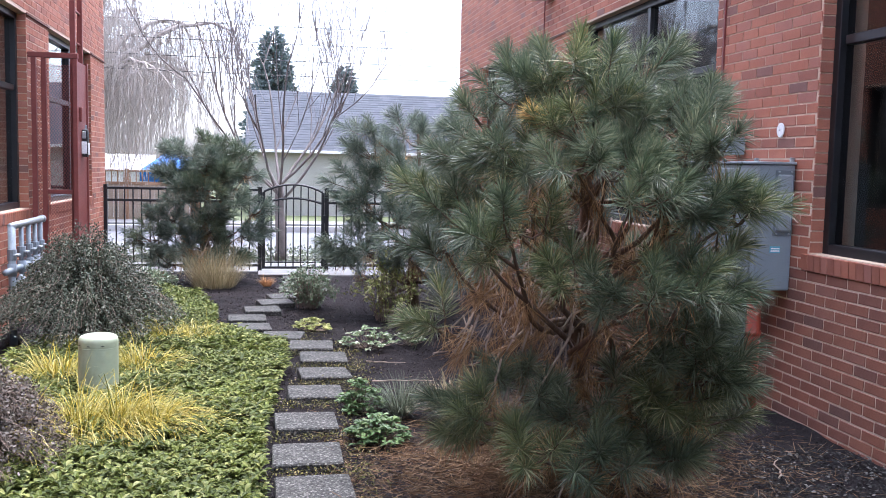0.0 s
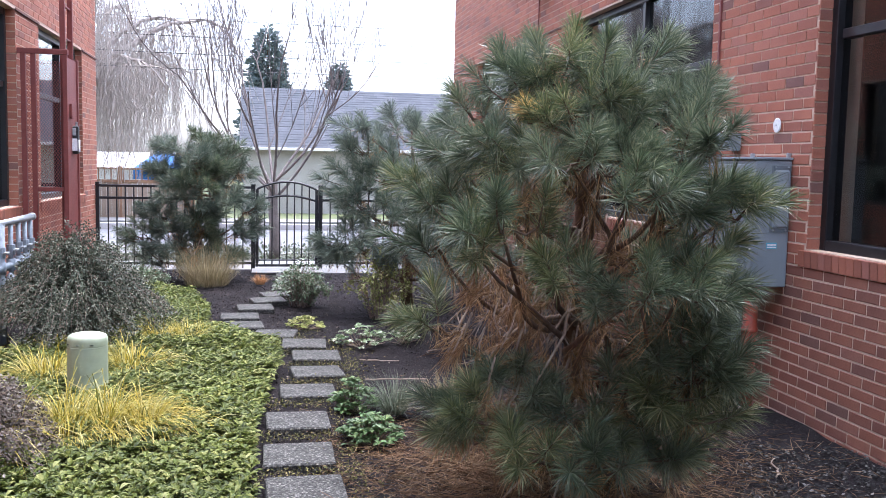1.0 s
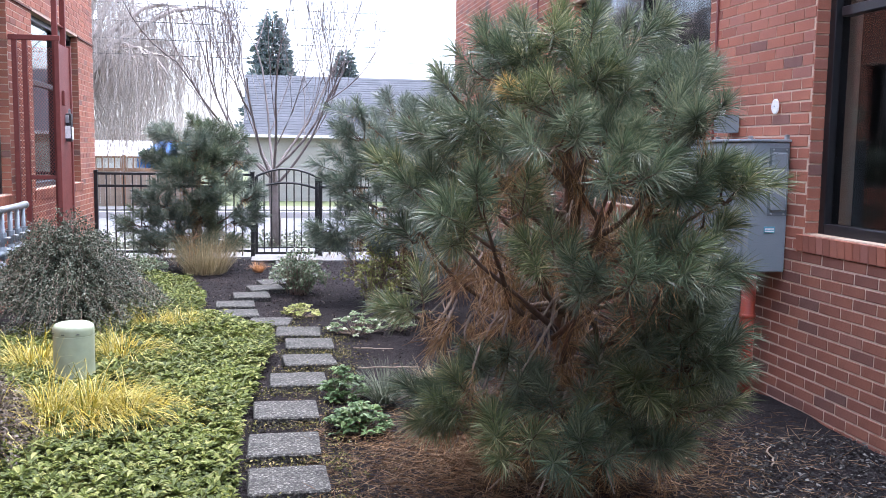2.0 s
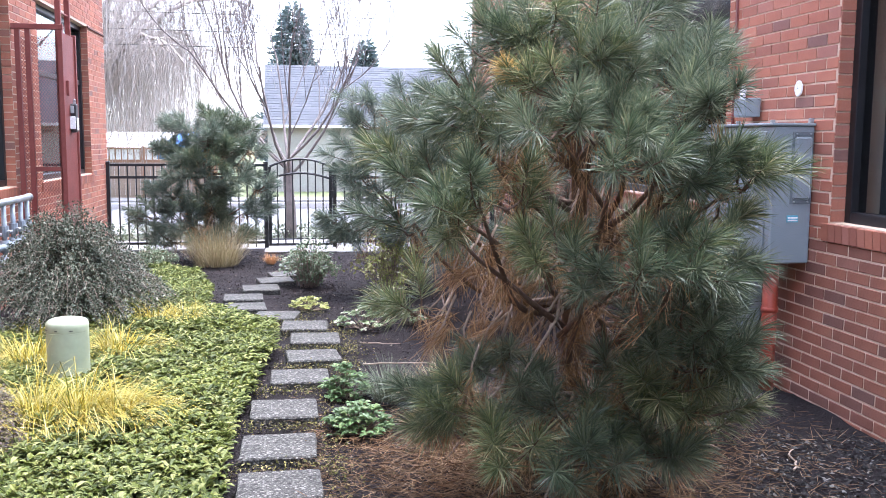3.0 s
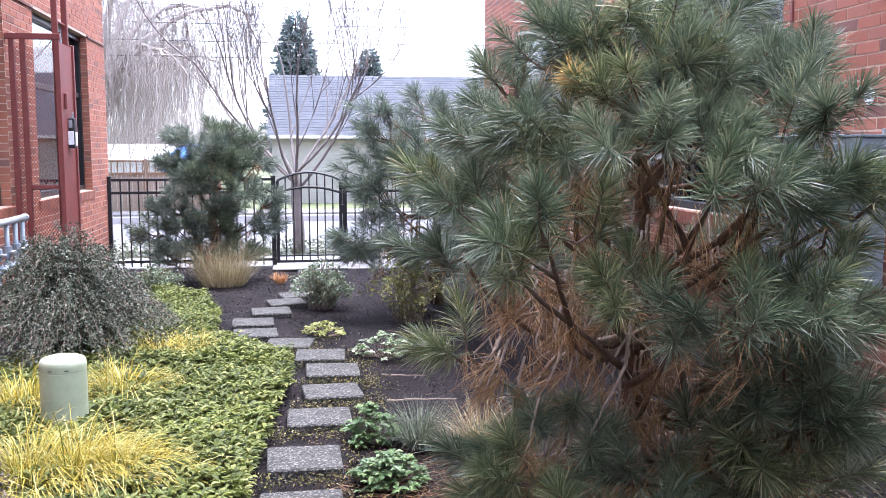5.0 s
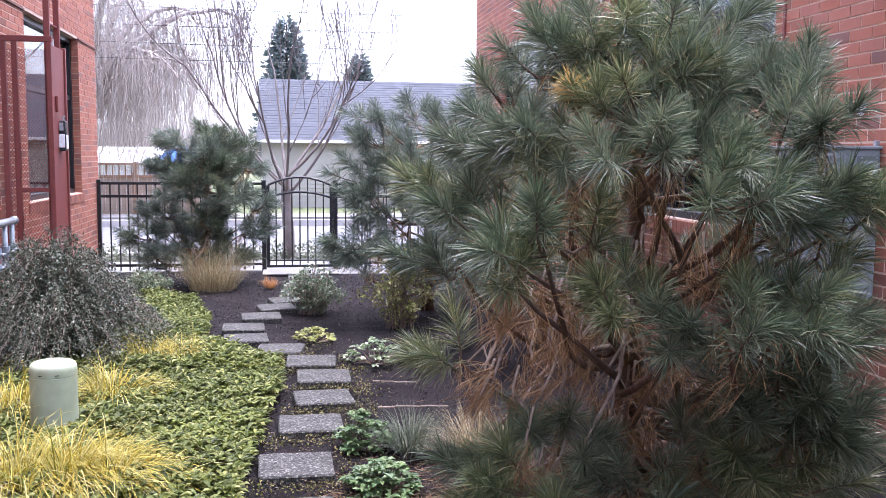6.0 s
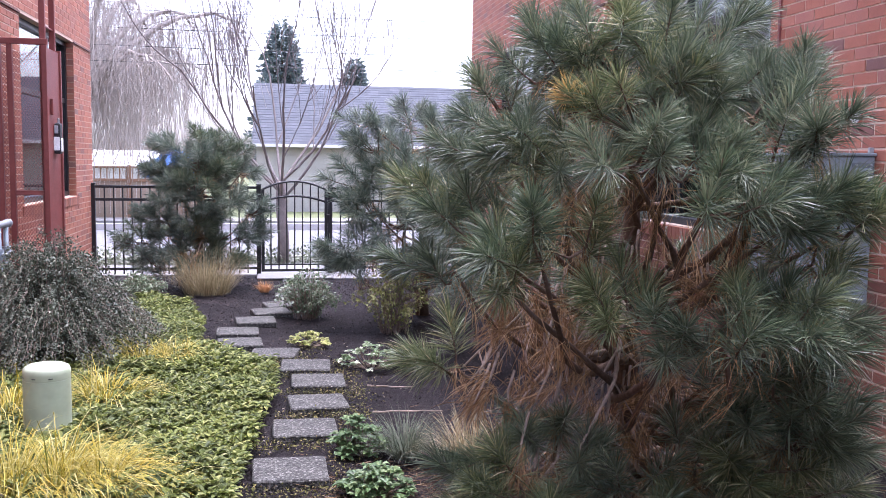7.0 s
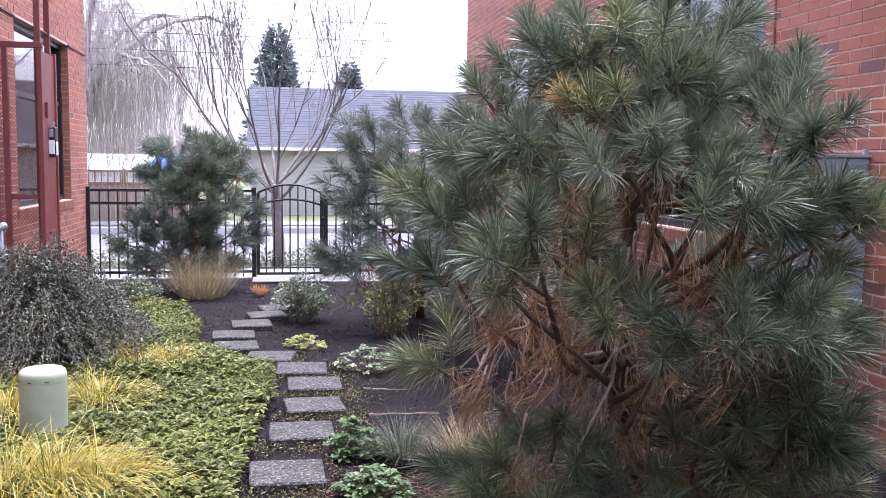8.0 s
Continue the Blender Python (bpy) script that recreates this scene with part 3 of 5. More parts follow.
for nm, lo, hi in (("arched_top_rail", 1.17, 1.28), ("arched_rail", 1.0, 1.08)):
    xs = np.linspace(-gw, gw, 15)
    part(nm, tube([(x, 0, arch(x, lo, hi)) for x in xs], 0.017, 6), M["black_metal"], gate)
part("bottom_rail", box(-gw + 0.022, gw - 0.022, -0.016, 0.016, 0.05, 0.085, 0.003), M["black_metal"], gate)
part("lower_rail", box(-gw + 0.022, gw - 0.022, -0.012, 0.012, 0.135, 0.155, 0.003), M["black_metal"], gate)
for i in range(1, 8):
    x = -gw + i * 2 * gw / 8
    part("picket", box(x - 0.009, x + 0.009, -0.009, 0.009, 0.08, arch(x, 1.17, 1.28), 0.002), M["black_metal"], gate)
part("latch", box(gw + 0.0, gw + 0.05, -0.035, 0.03, 0.72, 0.84, 0.006), M["black_metal"], gate)
part("hinge", box(-gw - 0.05, -gw, -0.03, 0.03, 0.92, 0.98, 0.006), M["black_metal"], gate)


# ---- stepping stones ----
stones = [(-0.52, 4.22, 2), (-0.52, 4.68, 1), (-0.53, 5.19, -1), (-0.51, 5.81, 1), (-0.42, 6.50, 0), (-0.325, 7.05, 2), (-0.30, 7.60, -1), (-0.37, 8.08, -4),
          (-0.60, 8.53, -8), (-0.87, 8.98, 3), (-0.91, 9.47, 3), (-0.77, 10.01, 7), (-0.635, 10.5, 10), (-0.53, 10.95, 12), (-0.40, 11.6, 6), (-0.34, 12.3, 3), (-0.33, 13.1, 0)]
for i, (x, y, turn) in enumerate(stones):
    bm = box(-0.178, 0.178, -0.172, 0.172, -0.07, 0.0, 0.008)
    bmesh.ops.subdivide_edges(bm, edges=[e for e in bm.edges if e.calc_length() > 0.2], cuts=3)
    for v in bm.verts:
        q = noise.noise_vector((v.co.x * 9 + i * 3.1, v.co.y * 9, v.co.z * 20))
        v.co += Vector((q.x * 0.006, q.y * 0.006, q.z * 0.003))
    s = part("stepping_stone", bm, M["aggregate"], None)
    s.matrix_basis = pose(x, y, float(height(x, y)) + 0.022, random.uniform(-1, 1), random.uniform(-1, 1), turn + random.uniform(-1.5, 1.5))
    tagged(s, "grey exposed-aggregate concrete paver set in mulch", "stepping stone", "garden path stones")
for i in range(3):
    s = part("paver", box(-0.5, 0.5, -0.24, 0.24, -0.06, 0, 0.008), M["concrete"], None)
    s.matrix_basis = pose(-0.34, 13.55 + i * 0.3 - 0.3 if i < 2 else 13.85, float(height(0, 13.7)) + 0.012 + 0.002 * i) if i == 2 else pose(-0.34 + i, 13.85, float(height(0, 13.85)) + 0.012)
    tagged(s, "pale concrete slab at the foot of the gate", "paver", "gate slabs")


# ---- the pines ----
def pine(name, loc, tall, boughs, length, width, per, seed, mt, label, girth=0.06, lean=(0, 0), gold=(), hanging=(), dead=0, behind=0, fullness=34, tones=()):
    """A young pine: a crooked trunk, limbs that run out to boughs, and on each bough forked shoots with a brush of long needles.
    boughs: (x, y, z, size) from the foot of the trunk; hanging: where sprays of dead needles hang."""
    r = np.random.default_rng(seed)
    t = thing(name, loc, label, "pine tree", "pines")
    f12 = np.linspace(0, 1, 14)
    stem = np.stack([lean[0] * f12 + 0.05 * np.sin(5.2 * f12 + seed) * f12, lean[1] * f12 + 0.05 * np.cos(4.6 * f12 + seed) * f12, f12 * tall * 0.94], 1)
    bm = bmesh.new()
    add_tube(bm, stem.tolist(), [girth * (1.12 - 0.95 * f) for f in f12], 12)
    for v in bm.verts:
        v.co += noise.noise_vector((v.co.x * 30, v.co.y * 30, v.co.z * 12)) * girth * 0.2
    part("trunk", bm, M["bark"], t, smooth=True)
    rows = list(boughs)
    for i in range(behind):
        a, z = r.uniform(0.1, 2.6), tall * r.uniform(0.22, 0.9)
        q = r.uniform(0.45, 0.75) * min(1.0, 1.5 * (1.05 - z / tall)) * tall * 0.45
        rows.append((q * math.cos(a), q * math.sin(a), z, 0.07 * tall))
    brown = []

    def brush(B, A, count, ln):
        """Needles along the last stretch of each shoot, standing off it and closing in to its tip."""
        b, ax = np.repeat(B, count, 0), np.repeat(A, count, 0)
        n = len(b)
        k = r.uniform(0, 1, n)
        ring = unit(np.cross(ax, r.normal(size=(n, 3))))
        spread = np.radians(66 - 48 * k ** 1.2 + r.normal(0, 10, n))[:, None]
        d = unit(ax * np.cos(spread) + ring * np.sin(spread))
        size = np.repeat(r.uniform(0.82, 1.12, len(B)), count)
        return needles(b + ax * (k * ln * np.repeat(r.uniform(0.6, 1.25, len(B)), count))[:, None] + ring * 0.003, d, ln * size * r.uniform(0.8, 1.1, n), width * r.uniform(0.75, 1.25, n), 0.14)

    for bx, by, bz, size in rows:
        c = np.array([bx, by, bz])
        flat = math.hypot(bx - stem[6][0], by - stem[6][1])
        j = int(np.clip((bz - 0.42 * flat) / (tall * 0.94) * 13, 2, 12))
        d = c - stem[j]
        out = unit(np.array([d[0], d[1], 0.15 + 0.35 * max(0.0, d[2])]))
        k = np.linspace(0, 1, 9)[:, None]
        side = np.array([-d[1], d[0], 0]) * r.uniform(-0.22, 0.22)
        fork = c - out * size * 0.8
        limb = stem[j] + (fork - stem[j]) * k + (side + np.array([0, 0, -0.12 * flat])) * np.sin(k * math.pi) + np.cumsum(r.normal(0, 0.012, (9, 3)), 0) * np.sin(k * math.pi)
        v, f = tubes_raw([(limb, np.linspace(0.010 + 0.010 * flat, 0.006, 9))], 7)
        mesh_object("branch", v, f, M["bark"], t, smooth=True)
        n = max(3, round(fullness * size) + r.integers(0, 2))
        off = unit(r.normal(size=(n, 3)) + out * 0.35) * (r.uniform(0.25, 1.0, (n, 1)) ** 0.5) * size * np.array([1, 1, 0.62])
        B = c + off - out * length * 0.35
        A = unit(out * 0.55 + off / size * 0.85 + np.array([0, 0, 0.42]) + r.normal(0, 0.18, (n, 3)))
        twigs = [(np.stack([fork, (fork + q) / 2 - np.array([0, 0, 0.02]), q, q + ax * length * 0.75]), np.array([0.006, 0.005, 0.0042, 0.002])) for q, ax in zip(B, A)]
        v, f = tubes_raw(twigs, 5)
        tagged(mesh_object("shoot_mass", v, f, M["bark"], t, smooth=True), kind="stuff")
        v, f = brush(B, A, per, length)
        tagged(mesh_object("bough", v, f, ([mt] + [M[q] for q in tones])[int(r.integers(0, 1 + len(tones)))], t), kind="stuff")
        brown += [limb[7], limb[6] - np.array([0, 0, 0.01]), fork]
    for p in gold:
        p = np.array(p)
        v, f = brush(p[None], unit(np.array([[-0.3, -0.7, 0.45]])), per, length * 0.72)
        tagged(mesh_object("dying_tuft", v, f, M["needle_gold"], t, "tuft of dying golden needles"), kind="stuff")
        v, f = tubes_raw([(np.stack([stem[9], (stem[9] + p) / 2 - np.array([0, 0, 0.05]), p]), np.array([0.009, 0.006, 0.004]))], 6)
        mesh_object("branch", v, f, M["bark"], t, smooth=True)
    # bare dead limbs that arch out of the trunk towards the light and hang
    for i in range(dead):
        a = radians(r.uniform(-165, -55))
        z, ln = tall * r.uniform(0.16, 0.50), tall * r.uniform(0.18, 0.36)
        k = np.linspace(0, 1, 11)[:, None]
        out, bend = np.array([math.cos(a), math.sin(a), 0]), np.array([-math.sin(a), math.cos(a), 0]) * r.uniform(-0.8, 0.8)
        foot = stem[int(z / (tall * 0.94) * 13)]
        path = foot + out * ln * k + bend * k ** 2 * ln + np.array([0, 0, 1]) * (0.09 * np.sin(k * 3.0) - r.uniform(0.1, 0.75) * k ** 2 * ln) + np.cumsum(r.normal(0, 0.016, (11, 3)), 0)
        path[:, 2] = np.maximum(path[:, 2], 0.02)
        v, f = tubes_raw([(path, np.linspace(r.uniform(0.008, 0.015) * tall / 2, 0.004, 11))], 6)
        mesh_object("dead_branch", v, f, M["dead_wood"], t, "bare grey-brown dead branch", smooth=True)
        for q in range(3):
            s = path[r.integers(4, 10)]
            w = unit(r.normal(0, 0.7, 3) + out * 0.6 + np.array([0, 0, -0.5]))
            twig = s + w * np.linspace(0, r.uniform(0.08, 0.22), 5)[:, None] + np.cumsum(r.normal(0, 0.006, (5, 3)), 0)
            v, f = tubes_raw([(twig, np.linspace(0.004, 0.002, 5))], 5)
            mesh_object("dead_twig", v, f, M["dead_wood"], t, smooth=True)
            brown.append(twig[-1])
    # brown needles: hanging sprays, and thin ones under every bough
    P, D = [], []
    for h in hanging:
        for q in range(5):
            s = np.array(h) + r.normal(0, 1, 3) * np.array([0.07, 0.05, 0.05])
            w = unit(r.normal(0, 0.6, 3) + np.array([-0.15, -0.2, -0.7]))
            m = 46
            P.append(s + w * r.uniform(-0.05, 0.06, (m, 1)) + r.normal(0, 0.006, (m, 3)))
            D.append(unit(w + r.normal(0, 0.40, (m, 3))))
            v, f = tubes_raw([(np.stack([s + np.array([0.06, 0.14, 0.10]), s + np.array([0.01, 0.03, 0.05]), s + w * 0.06]), np.array([0.006, 0.005, 0.003]))], 5)
            mesh_object("dead_twig", v, f, M["dead_wood"], t, smooth=True)
    for s in brown:
        m = 26
        w = unit(r.normal(0, 0.5, 3) + np.array([0, 0, -0.7]))
        P.append(s + r.normal(0, 0.02, (m, 3)))
        D.append(unit(w + r.normal(0, 0.42, (m, 3))))
    P, D = np.concatenate(P), np.concatenate(D)
    n = len(P)
    v, f = needles(P, D, length * r.uniform(0.6, 1.15, n), np.full(n, width * 0.85), 0.2)
    tagged(mesh_object("dead_needle_mass", v, f, M["needle_brown"], t, "hanging brown dead needles inside the crown"), kind="stuff")
    return t


CROWN = [(-0.41, -0.25, 2.02, 0.09), (-0.32, -0.70, 1.86, 0.17), (-0.36, -0.55, 1.96, 0.12), (-0.12, -0.60, 1.92, 0.15), (0.21, -0.35, 2.04, 0.10), (0.19, -0.55, 1.87, 0.13), (0.30, -0.70, 1.82, 0.11),
         (-0.54, -0.30, 1.88, 0.12), (-0.45, -0.55, 1.82, 0.11), (-0.10, -0.75, 1.77, 0.14), (-0.31, -0.80, 1.71, 0.13), (0.09, -0.80, 1.72, 0.12), (-0.63, -0.05, 1.77, 0.10), (-0.10, -0.25, 2.06, 0.13),
         (0.20, -0.15, 2.02, 0.13), (-0.32, -0.35, 1.76, 0.14), (0.20, -0.35, 1.75, 0.15)]
WAIST = [(-0.70, -0.45, 1.61, 0.13), (-0.59, -0.65, 1.57, 0.13), (-0.50, -0.75, 1.52, 0.10), (-0.62, -0.60, 1.48, 0.10), (-0.73, -0.25, 1.51, 0.12), (-0.41, -0.95, 1.56, 0.12), (-0.25, -0.90, 1.52, 0.10),
         (-0.11, -1.00, 1.59, 0.14), (0.06, -1.00, 1.56, 0.12), (0.16, -1.10, 1.63, 0.10), (-0.22, -1.13, 1.43, 0.12), (-0.01, -1.00, 1.42, 0.13), (0.16, -1.00, 1.39, 0.12), (0.29, -1.00, 1.35, 0.07),
         (-0.88, -0.25, 1.39, 0.12), (-0.81, -0.45, 1.30, 0.12), (-0.90, -0.50, 1.19, 0.10), (-0.72, -1.00, 1.29, 0.13), (-0.54, -0.90, 1.30, 0.10), (-0.80, -0.90, 1.20, 0.09), (0.05, -0.45, 1.64, 0.15)]
SKIRT = [(-0.41, -1.00, 1.10, 0.12), (-0.31, -1.05, 1.01, 0.08), (-0.21, -1.27, 1.07, 0.13), (-0.03, -1.25, 1.09, 0.12), (-0.05, -1.10, 1.15, 0.11), (0.22, -1.05, 1.07, 0.07), (-0.84, -0.25, 0.80, 0.09),
         (0.10, -1.05, 0.85, 0.13), (0.16, -1.05, 0.69, 0.13), (-0.01, -0.95, 0.77, 0.12), (0.27, -0.85, 0.79, 0.10), (0.07, -0.95, 0.62, 0.12), (-0.09, -0.85, 0.60, 0.10), (-0.70, -0.55, 0.57, 0.12),
         (-0.80, -0.65, 0.49, 0.11), (-0.50, -0.55, 0.60, 0.10), (-0.45, -0.65, 0.49, 0.12), (-0.66, -0.75, 0.48, 0.10), (-0.27, -0.75, 0.46, 0.11), (-0.13, -0.80, 0.45, 0.10), (0.20, -0.95, 0.50, 0.12)]
FOOT = [(-0.57, -0.95, 0.36, 0.12), (-0.37, -1.05, 0.34, 0.12), (-0.03, -0.95, 0.36, 0.12), (0.12, -0.80, 0.30, 0.12), (0.18, -0.55, 0.45, 0.13), (0.22, -0.50, 0.75, 0.13), (0.22, -0.60, 1.05, 0.12), (0.26, -0.55, 1.35, 0.13),
        (0.26, -0.80, 0.62, 0.13), (0.22, -1.00, 0.72, 0.13), (0.12, -0.75, 0.90, 0.14), (0.36, -0.80, 1.45, 0.12), (0.30, -0.90, 1.25, 0.11), (-0.22, -0.95, 0.30, 0.12), (0.25, -0.75, 0.35, 0.13), (-0.75, -0.55, 0.34, 0.12)]
pine("pine_tree", (0.86, 4.95, -0.03), 2.1, CROWN + WAIST + SKIRT + FOOT, 0.130, 0.00138, 185, 11, M["needle"], "dense dark green pine with brown dead needles inside",
     girth=0.07, lean=(-0.10, -0.08), gold=[(-0.52, -0.70, 1.74)],
     hanging=[(-0.42, -0.45, 0.86), (-0.59, -0.55, 0.74), (-0.66, -0.35, 0.80), (-0.50, -0.45, 0.98), (-0.64, -0.35, 0.97), (-0.11, -0.55, 1.17), (0.02, -0.55, 1.11), (-0.15, -0.45, 1.14),
              (-0.61, -0.65, 0.52), (-0.48, -0.35, 1.41), (-0.38, -0.75, 1.45), (-0.06, -0.45, 0.49), (-0.27, -0.35, 0.68)], dead=34, behind=7, fullness=31, tones=("needle_deep", "needle_dark", "needle_deep"))
pine("pine_tree", (0.85, 10.4, -0.03), 2.0, [(-0.63, -0.5, 1.88, 0.10), (-0.59, -0.5, 1.65, 0.16), (-0.72, -0.5, 1.34, 0.22), (-0.24, 0.0, 1.72, 0.20), (0.13, 0.2, 1.90, 0.22), (-0.37, -0.6, 1.40, 0.24), (-0.02, -0.4, 1.45, 0.25),
                                            (-0.64, -0.7, 1.09, 0.22), (-0.79, -0.8, 0.74, 0.20), (-0.34, -0.8, 1.00, 0.24), (0.07, -0.5, 1.03, 0.25), (-0.55, -0.9, 0.70, 0.20), (-0.20, -0.9, 0.65, 0.22), (0.48, 0.2, 1.68, 0.25),
                                            (0.50, 0.0, 1.23, 0.28), (-0.13, 0.4, 1.99, 0.14), (0.16, -0.6, 0.72, 0.25), (-0.89, -0.7, 0.58, 0.13)],
     0.16, 0.0021, 130, 23, M["needle_blue"], "open young pine behind the low shrubs", dead=8, behind=6, fullness=50)
pine("pine_tree", (1.5, 8.4, -0.03), 2.05, [(-0.55, -0.2, 1.85, 0.2), (-0.3, -0.5, 1.62, 0.24), (-0.70, -0.3, 1.45, 0.22), (-0.1, -0.5, 1.9, 0.22), (0.2, -0.5, 1.7, 0.25), (0.1, -0.6, 1.35, 0.25), (-0.75, -0.3, 0.95, 0.2),
                                           (-0.5, -0.6, 0.7, 0.22), (0.0, -0.7, 0.8, 0.24), (0.35, -0.4, 1.1, 0.24), (-0.6, 0.2, 0.55, 0.2), (0.3, -0.5, 0.5, 0.22)],
     0.16, 0.0021, 120, 31, M["needle_blue"], "green pine growing close to the office wall", dead=8, behind=4, fullness=46)
pine("pine_tree", (-1.5, 13.0, -0.1), 1.95, [(0.04, 0.0, 1.84, 0.13), (-0.36, 0.0, 1.70, 0.17), (0.43, 0.1, 1.67, 0.17), (-0.05, -0.2, 1.57, 0.22), (0.25, -0.2, 1.43, 0.20), (-0.49, 0.0, 1.42, 0.16), (0.57, 0.0, 1.44, 0.12),
                                             (-0.27, -0.3, 1.17, 0.22), (0.38, -0.2, 1.10, 0.20), (-0.51, -0.2, 0.89, 0.20), (0.03, -0.4, 0.91, 0.20), (-0.74, -0.2, 0.62, 0.17), (-0.33, -0.4, 0.57, 0.22), (0.57, -0.1, 0.68, 0.20),
                                             (-0.54, -0.3, 0.30, 0.20), (0.67, 0.0, 0.95, 0.12), (0.03, -0.1, 0.54, 0.20), (0.02, -0.35, 1.28, 0.20), (0.05, -0.38, 0.74, 0.20), (0.30, -0.30, 0.36, 0.20), (-0.08, -0.32, 0.28, 0.20), (-0.25, -0.1, 1.38, 0.16)],
     0.15, 0.0023, 130, 47, M["needle_blue"], "blue-green pine in front of the iron fence", dead=4, behind=8, fullness=60, tones=("needle_deep",))


# ---- ground cover, grasses and shrubs ----
def scatter(poly, n, seed):
    r = np.random.default_rng(seed)
    xs, ys = [p[0] for p in poly], [p[1] for p in poly]
    x, y = r.uniform(min(xs), max(xs), n), r.uniform(min(ys), max(ys), n)
    k = inside(poly, x, y)
    return x[k], y[k], r


def rosettes(name, x, y, z, r, mt, leaf, per, label, category, lift=0.35):
    """Whorls of leaves, as ground cover grows."""
    n = len(x)
    P = np.repeat(np.stack([x, y, z], 1), per, 0)
    a = np.repeat(r.uniform(0, 6.28, n), per) + np.tile(np.arange(per) * 2.4, n) + r.normal(0, 0.2, n * per)
    tilt = np.repeat(r.normal(0, 0.18, (n, 3)), per, 0)
    up = r.uniform(lift - 0.3, lift + 0.3, n * per)
    D = np.stack([np.cos(a), np.sin(a), up], 1) + tilt
    N = np.stack([-np.cos(a) * up, -np.sin(a) * up, np.ones(n * per)], 1)
    L = leaf * r.uniform(0.7, 1.2, n * per)
    P = P + unit(D) * 0.006 - np.array([0, 0, 1.0]) * r.uniform(0, 0.03, (n * per, 1))
    v, f = leaves(P, D, N, L, L * r.uniform(0.38, 0.5, n * per))
    ob = mesh_object(name, v, f, mt)
    return tagged(ob, label, category, kind="stuff")


bed = [(-0.74, 3.7), (-0.77, 5.4), (-0.71, 6.1), (-0.66, 6.7), (-0.59, 7.2), (-0.6, 8), (-0.87, 8.3), (-1.2, 8.7), (-1.21, 9.7), (-1.43, 10.7), (-1.84, 11.3), (-2.23, 10.4),
       (-2.57, 7.1), (-2.51, 3.7)]
x, y, r = scatter(bed, 19000, 5)
hgt = 0.085 + 0.05 * np.array([noise.noise((a * 2.5, c * 2.5, 7)) for a, c in zip(x, y)]) + r.uniform(-0.05, 0.035, len(x))
rosettes("ground_cover", x, y, hgt, r, M["pachysandra"], 0.048, 7, "glossy light green pachysandra carpet beside the path", "ground cover")


def grass_clump(name, x, y, n, length, spread, seed, mt, label, lean=(0, 0), width=0.0035, bend=1.0, core=0.07, inner=None):
    r = np.random.default_rng(seed)
    a = r.uniform(0, 6.283, n)
    q = np.sqrt(r.uniform(0, 1, n)) * core
    P = np.stack([q * np.cos(a), q * np.sin(a), np.zeros(n) - 0.01], 1)
    D = np.stack([np.cos(a) * spread * r.uniform(0.2, 1.1, n) + lean[0], np.sin(a) * spread * r.uniform(0.2, 1.1, n) + lean[1], np.full(n, 1.0)], 1) + r.normal(0, 0.2, (n, 3))
    L = length * r.uniform(0.6, 1.08, n)
    W, bow = width * r.uniform(0.7, 1.2, n), bend * r.uniform(0.7, 1.3, n)
    heart = q < core * 0.55
    t = thing(name, (x, y, float(height(x, y))), label, "grass", "ornamental grasses")
    for pick, nm, tone in ((heart, "inner_tuft", inner or mt), (~heart, "arching_foliage", mt)):
        v, f = blades(P[pick], unit(D[pick]), L[pick], W[pick], bow[pick])
        tagged(mesh_object(nm, v, f, tone, t), kind="stuff")
    return t


for x, y, n, ln, sd, lean in ((-1.64, 5.52, 300, 0.40, 1, (0.5, 0)), (-1.44, 5.56, 300, 0.42, 2, (0.8, 0)), (-1.24, 5.52, 170, 0.36, 3, (0.9, 0)), (-2.08, 6.85, 170, 0.38, 4, (0, 0)),
                              (-1.55, 7.05, 170, 0.36, 5, (0.3, 0)), (-1.51, 8.1, 180, 0.32, 6, (0.1, 0)), (-1.29, 8.15, 150, 0.30, 7, (0.1, 0)), (-1.99, 5.2, 90, 0.45, 8, (0.1, 0))):
    grass_clump("sedge_clump", x, y, round(n * 2.6), ln * 1.25, 1.1, sd, M["carex"], "bright yellow variegated sedge arching over the ground cover", lean, 0.0030, 2.5, 0.12, M["carex_heart"])
grass_clump("fescue_clump", 0.07, 6, 420, 0.28, 1.1, 12, M["fescue"], "grey-green fescue tussock beside the path", (-0.1, -0.1), 0.0018, 0.9)
grass_clump("fescue_clump", 0.37, 5.85, 350, 0.32, 1.0, 13, M["tan_grass"], "dry tan grass tussock under the pine", (0, -0.1), 0.0018, 1.0)
grass_clump("dry_grass", -1.36, 12.15, 700, 0.60, 0.9, 14, M["tan_grass"], "dormant tan ornamental grass near the fence", (0, 0), 0.0026, 0.6, 0.26)
grass_clump("dry_grass", -0.72, 12.2, 220, 0.16, 1.0, 15, M["rust_grass"], "small rust-coloured dry grass tuft", (0, 0), 0.003, 0.8, 0.05)
grass_clump("dry_grass", -2.2, 12.6, 200, 0.20, 1.0, 16, M["rust_grass"], "small rust-coloured dry grass tuft", (0, 0), 0.003, 0.8, 0.08)


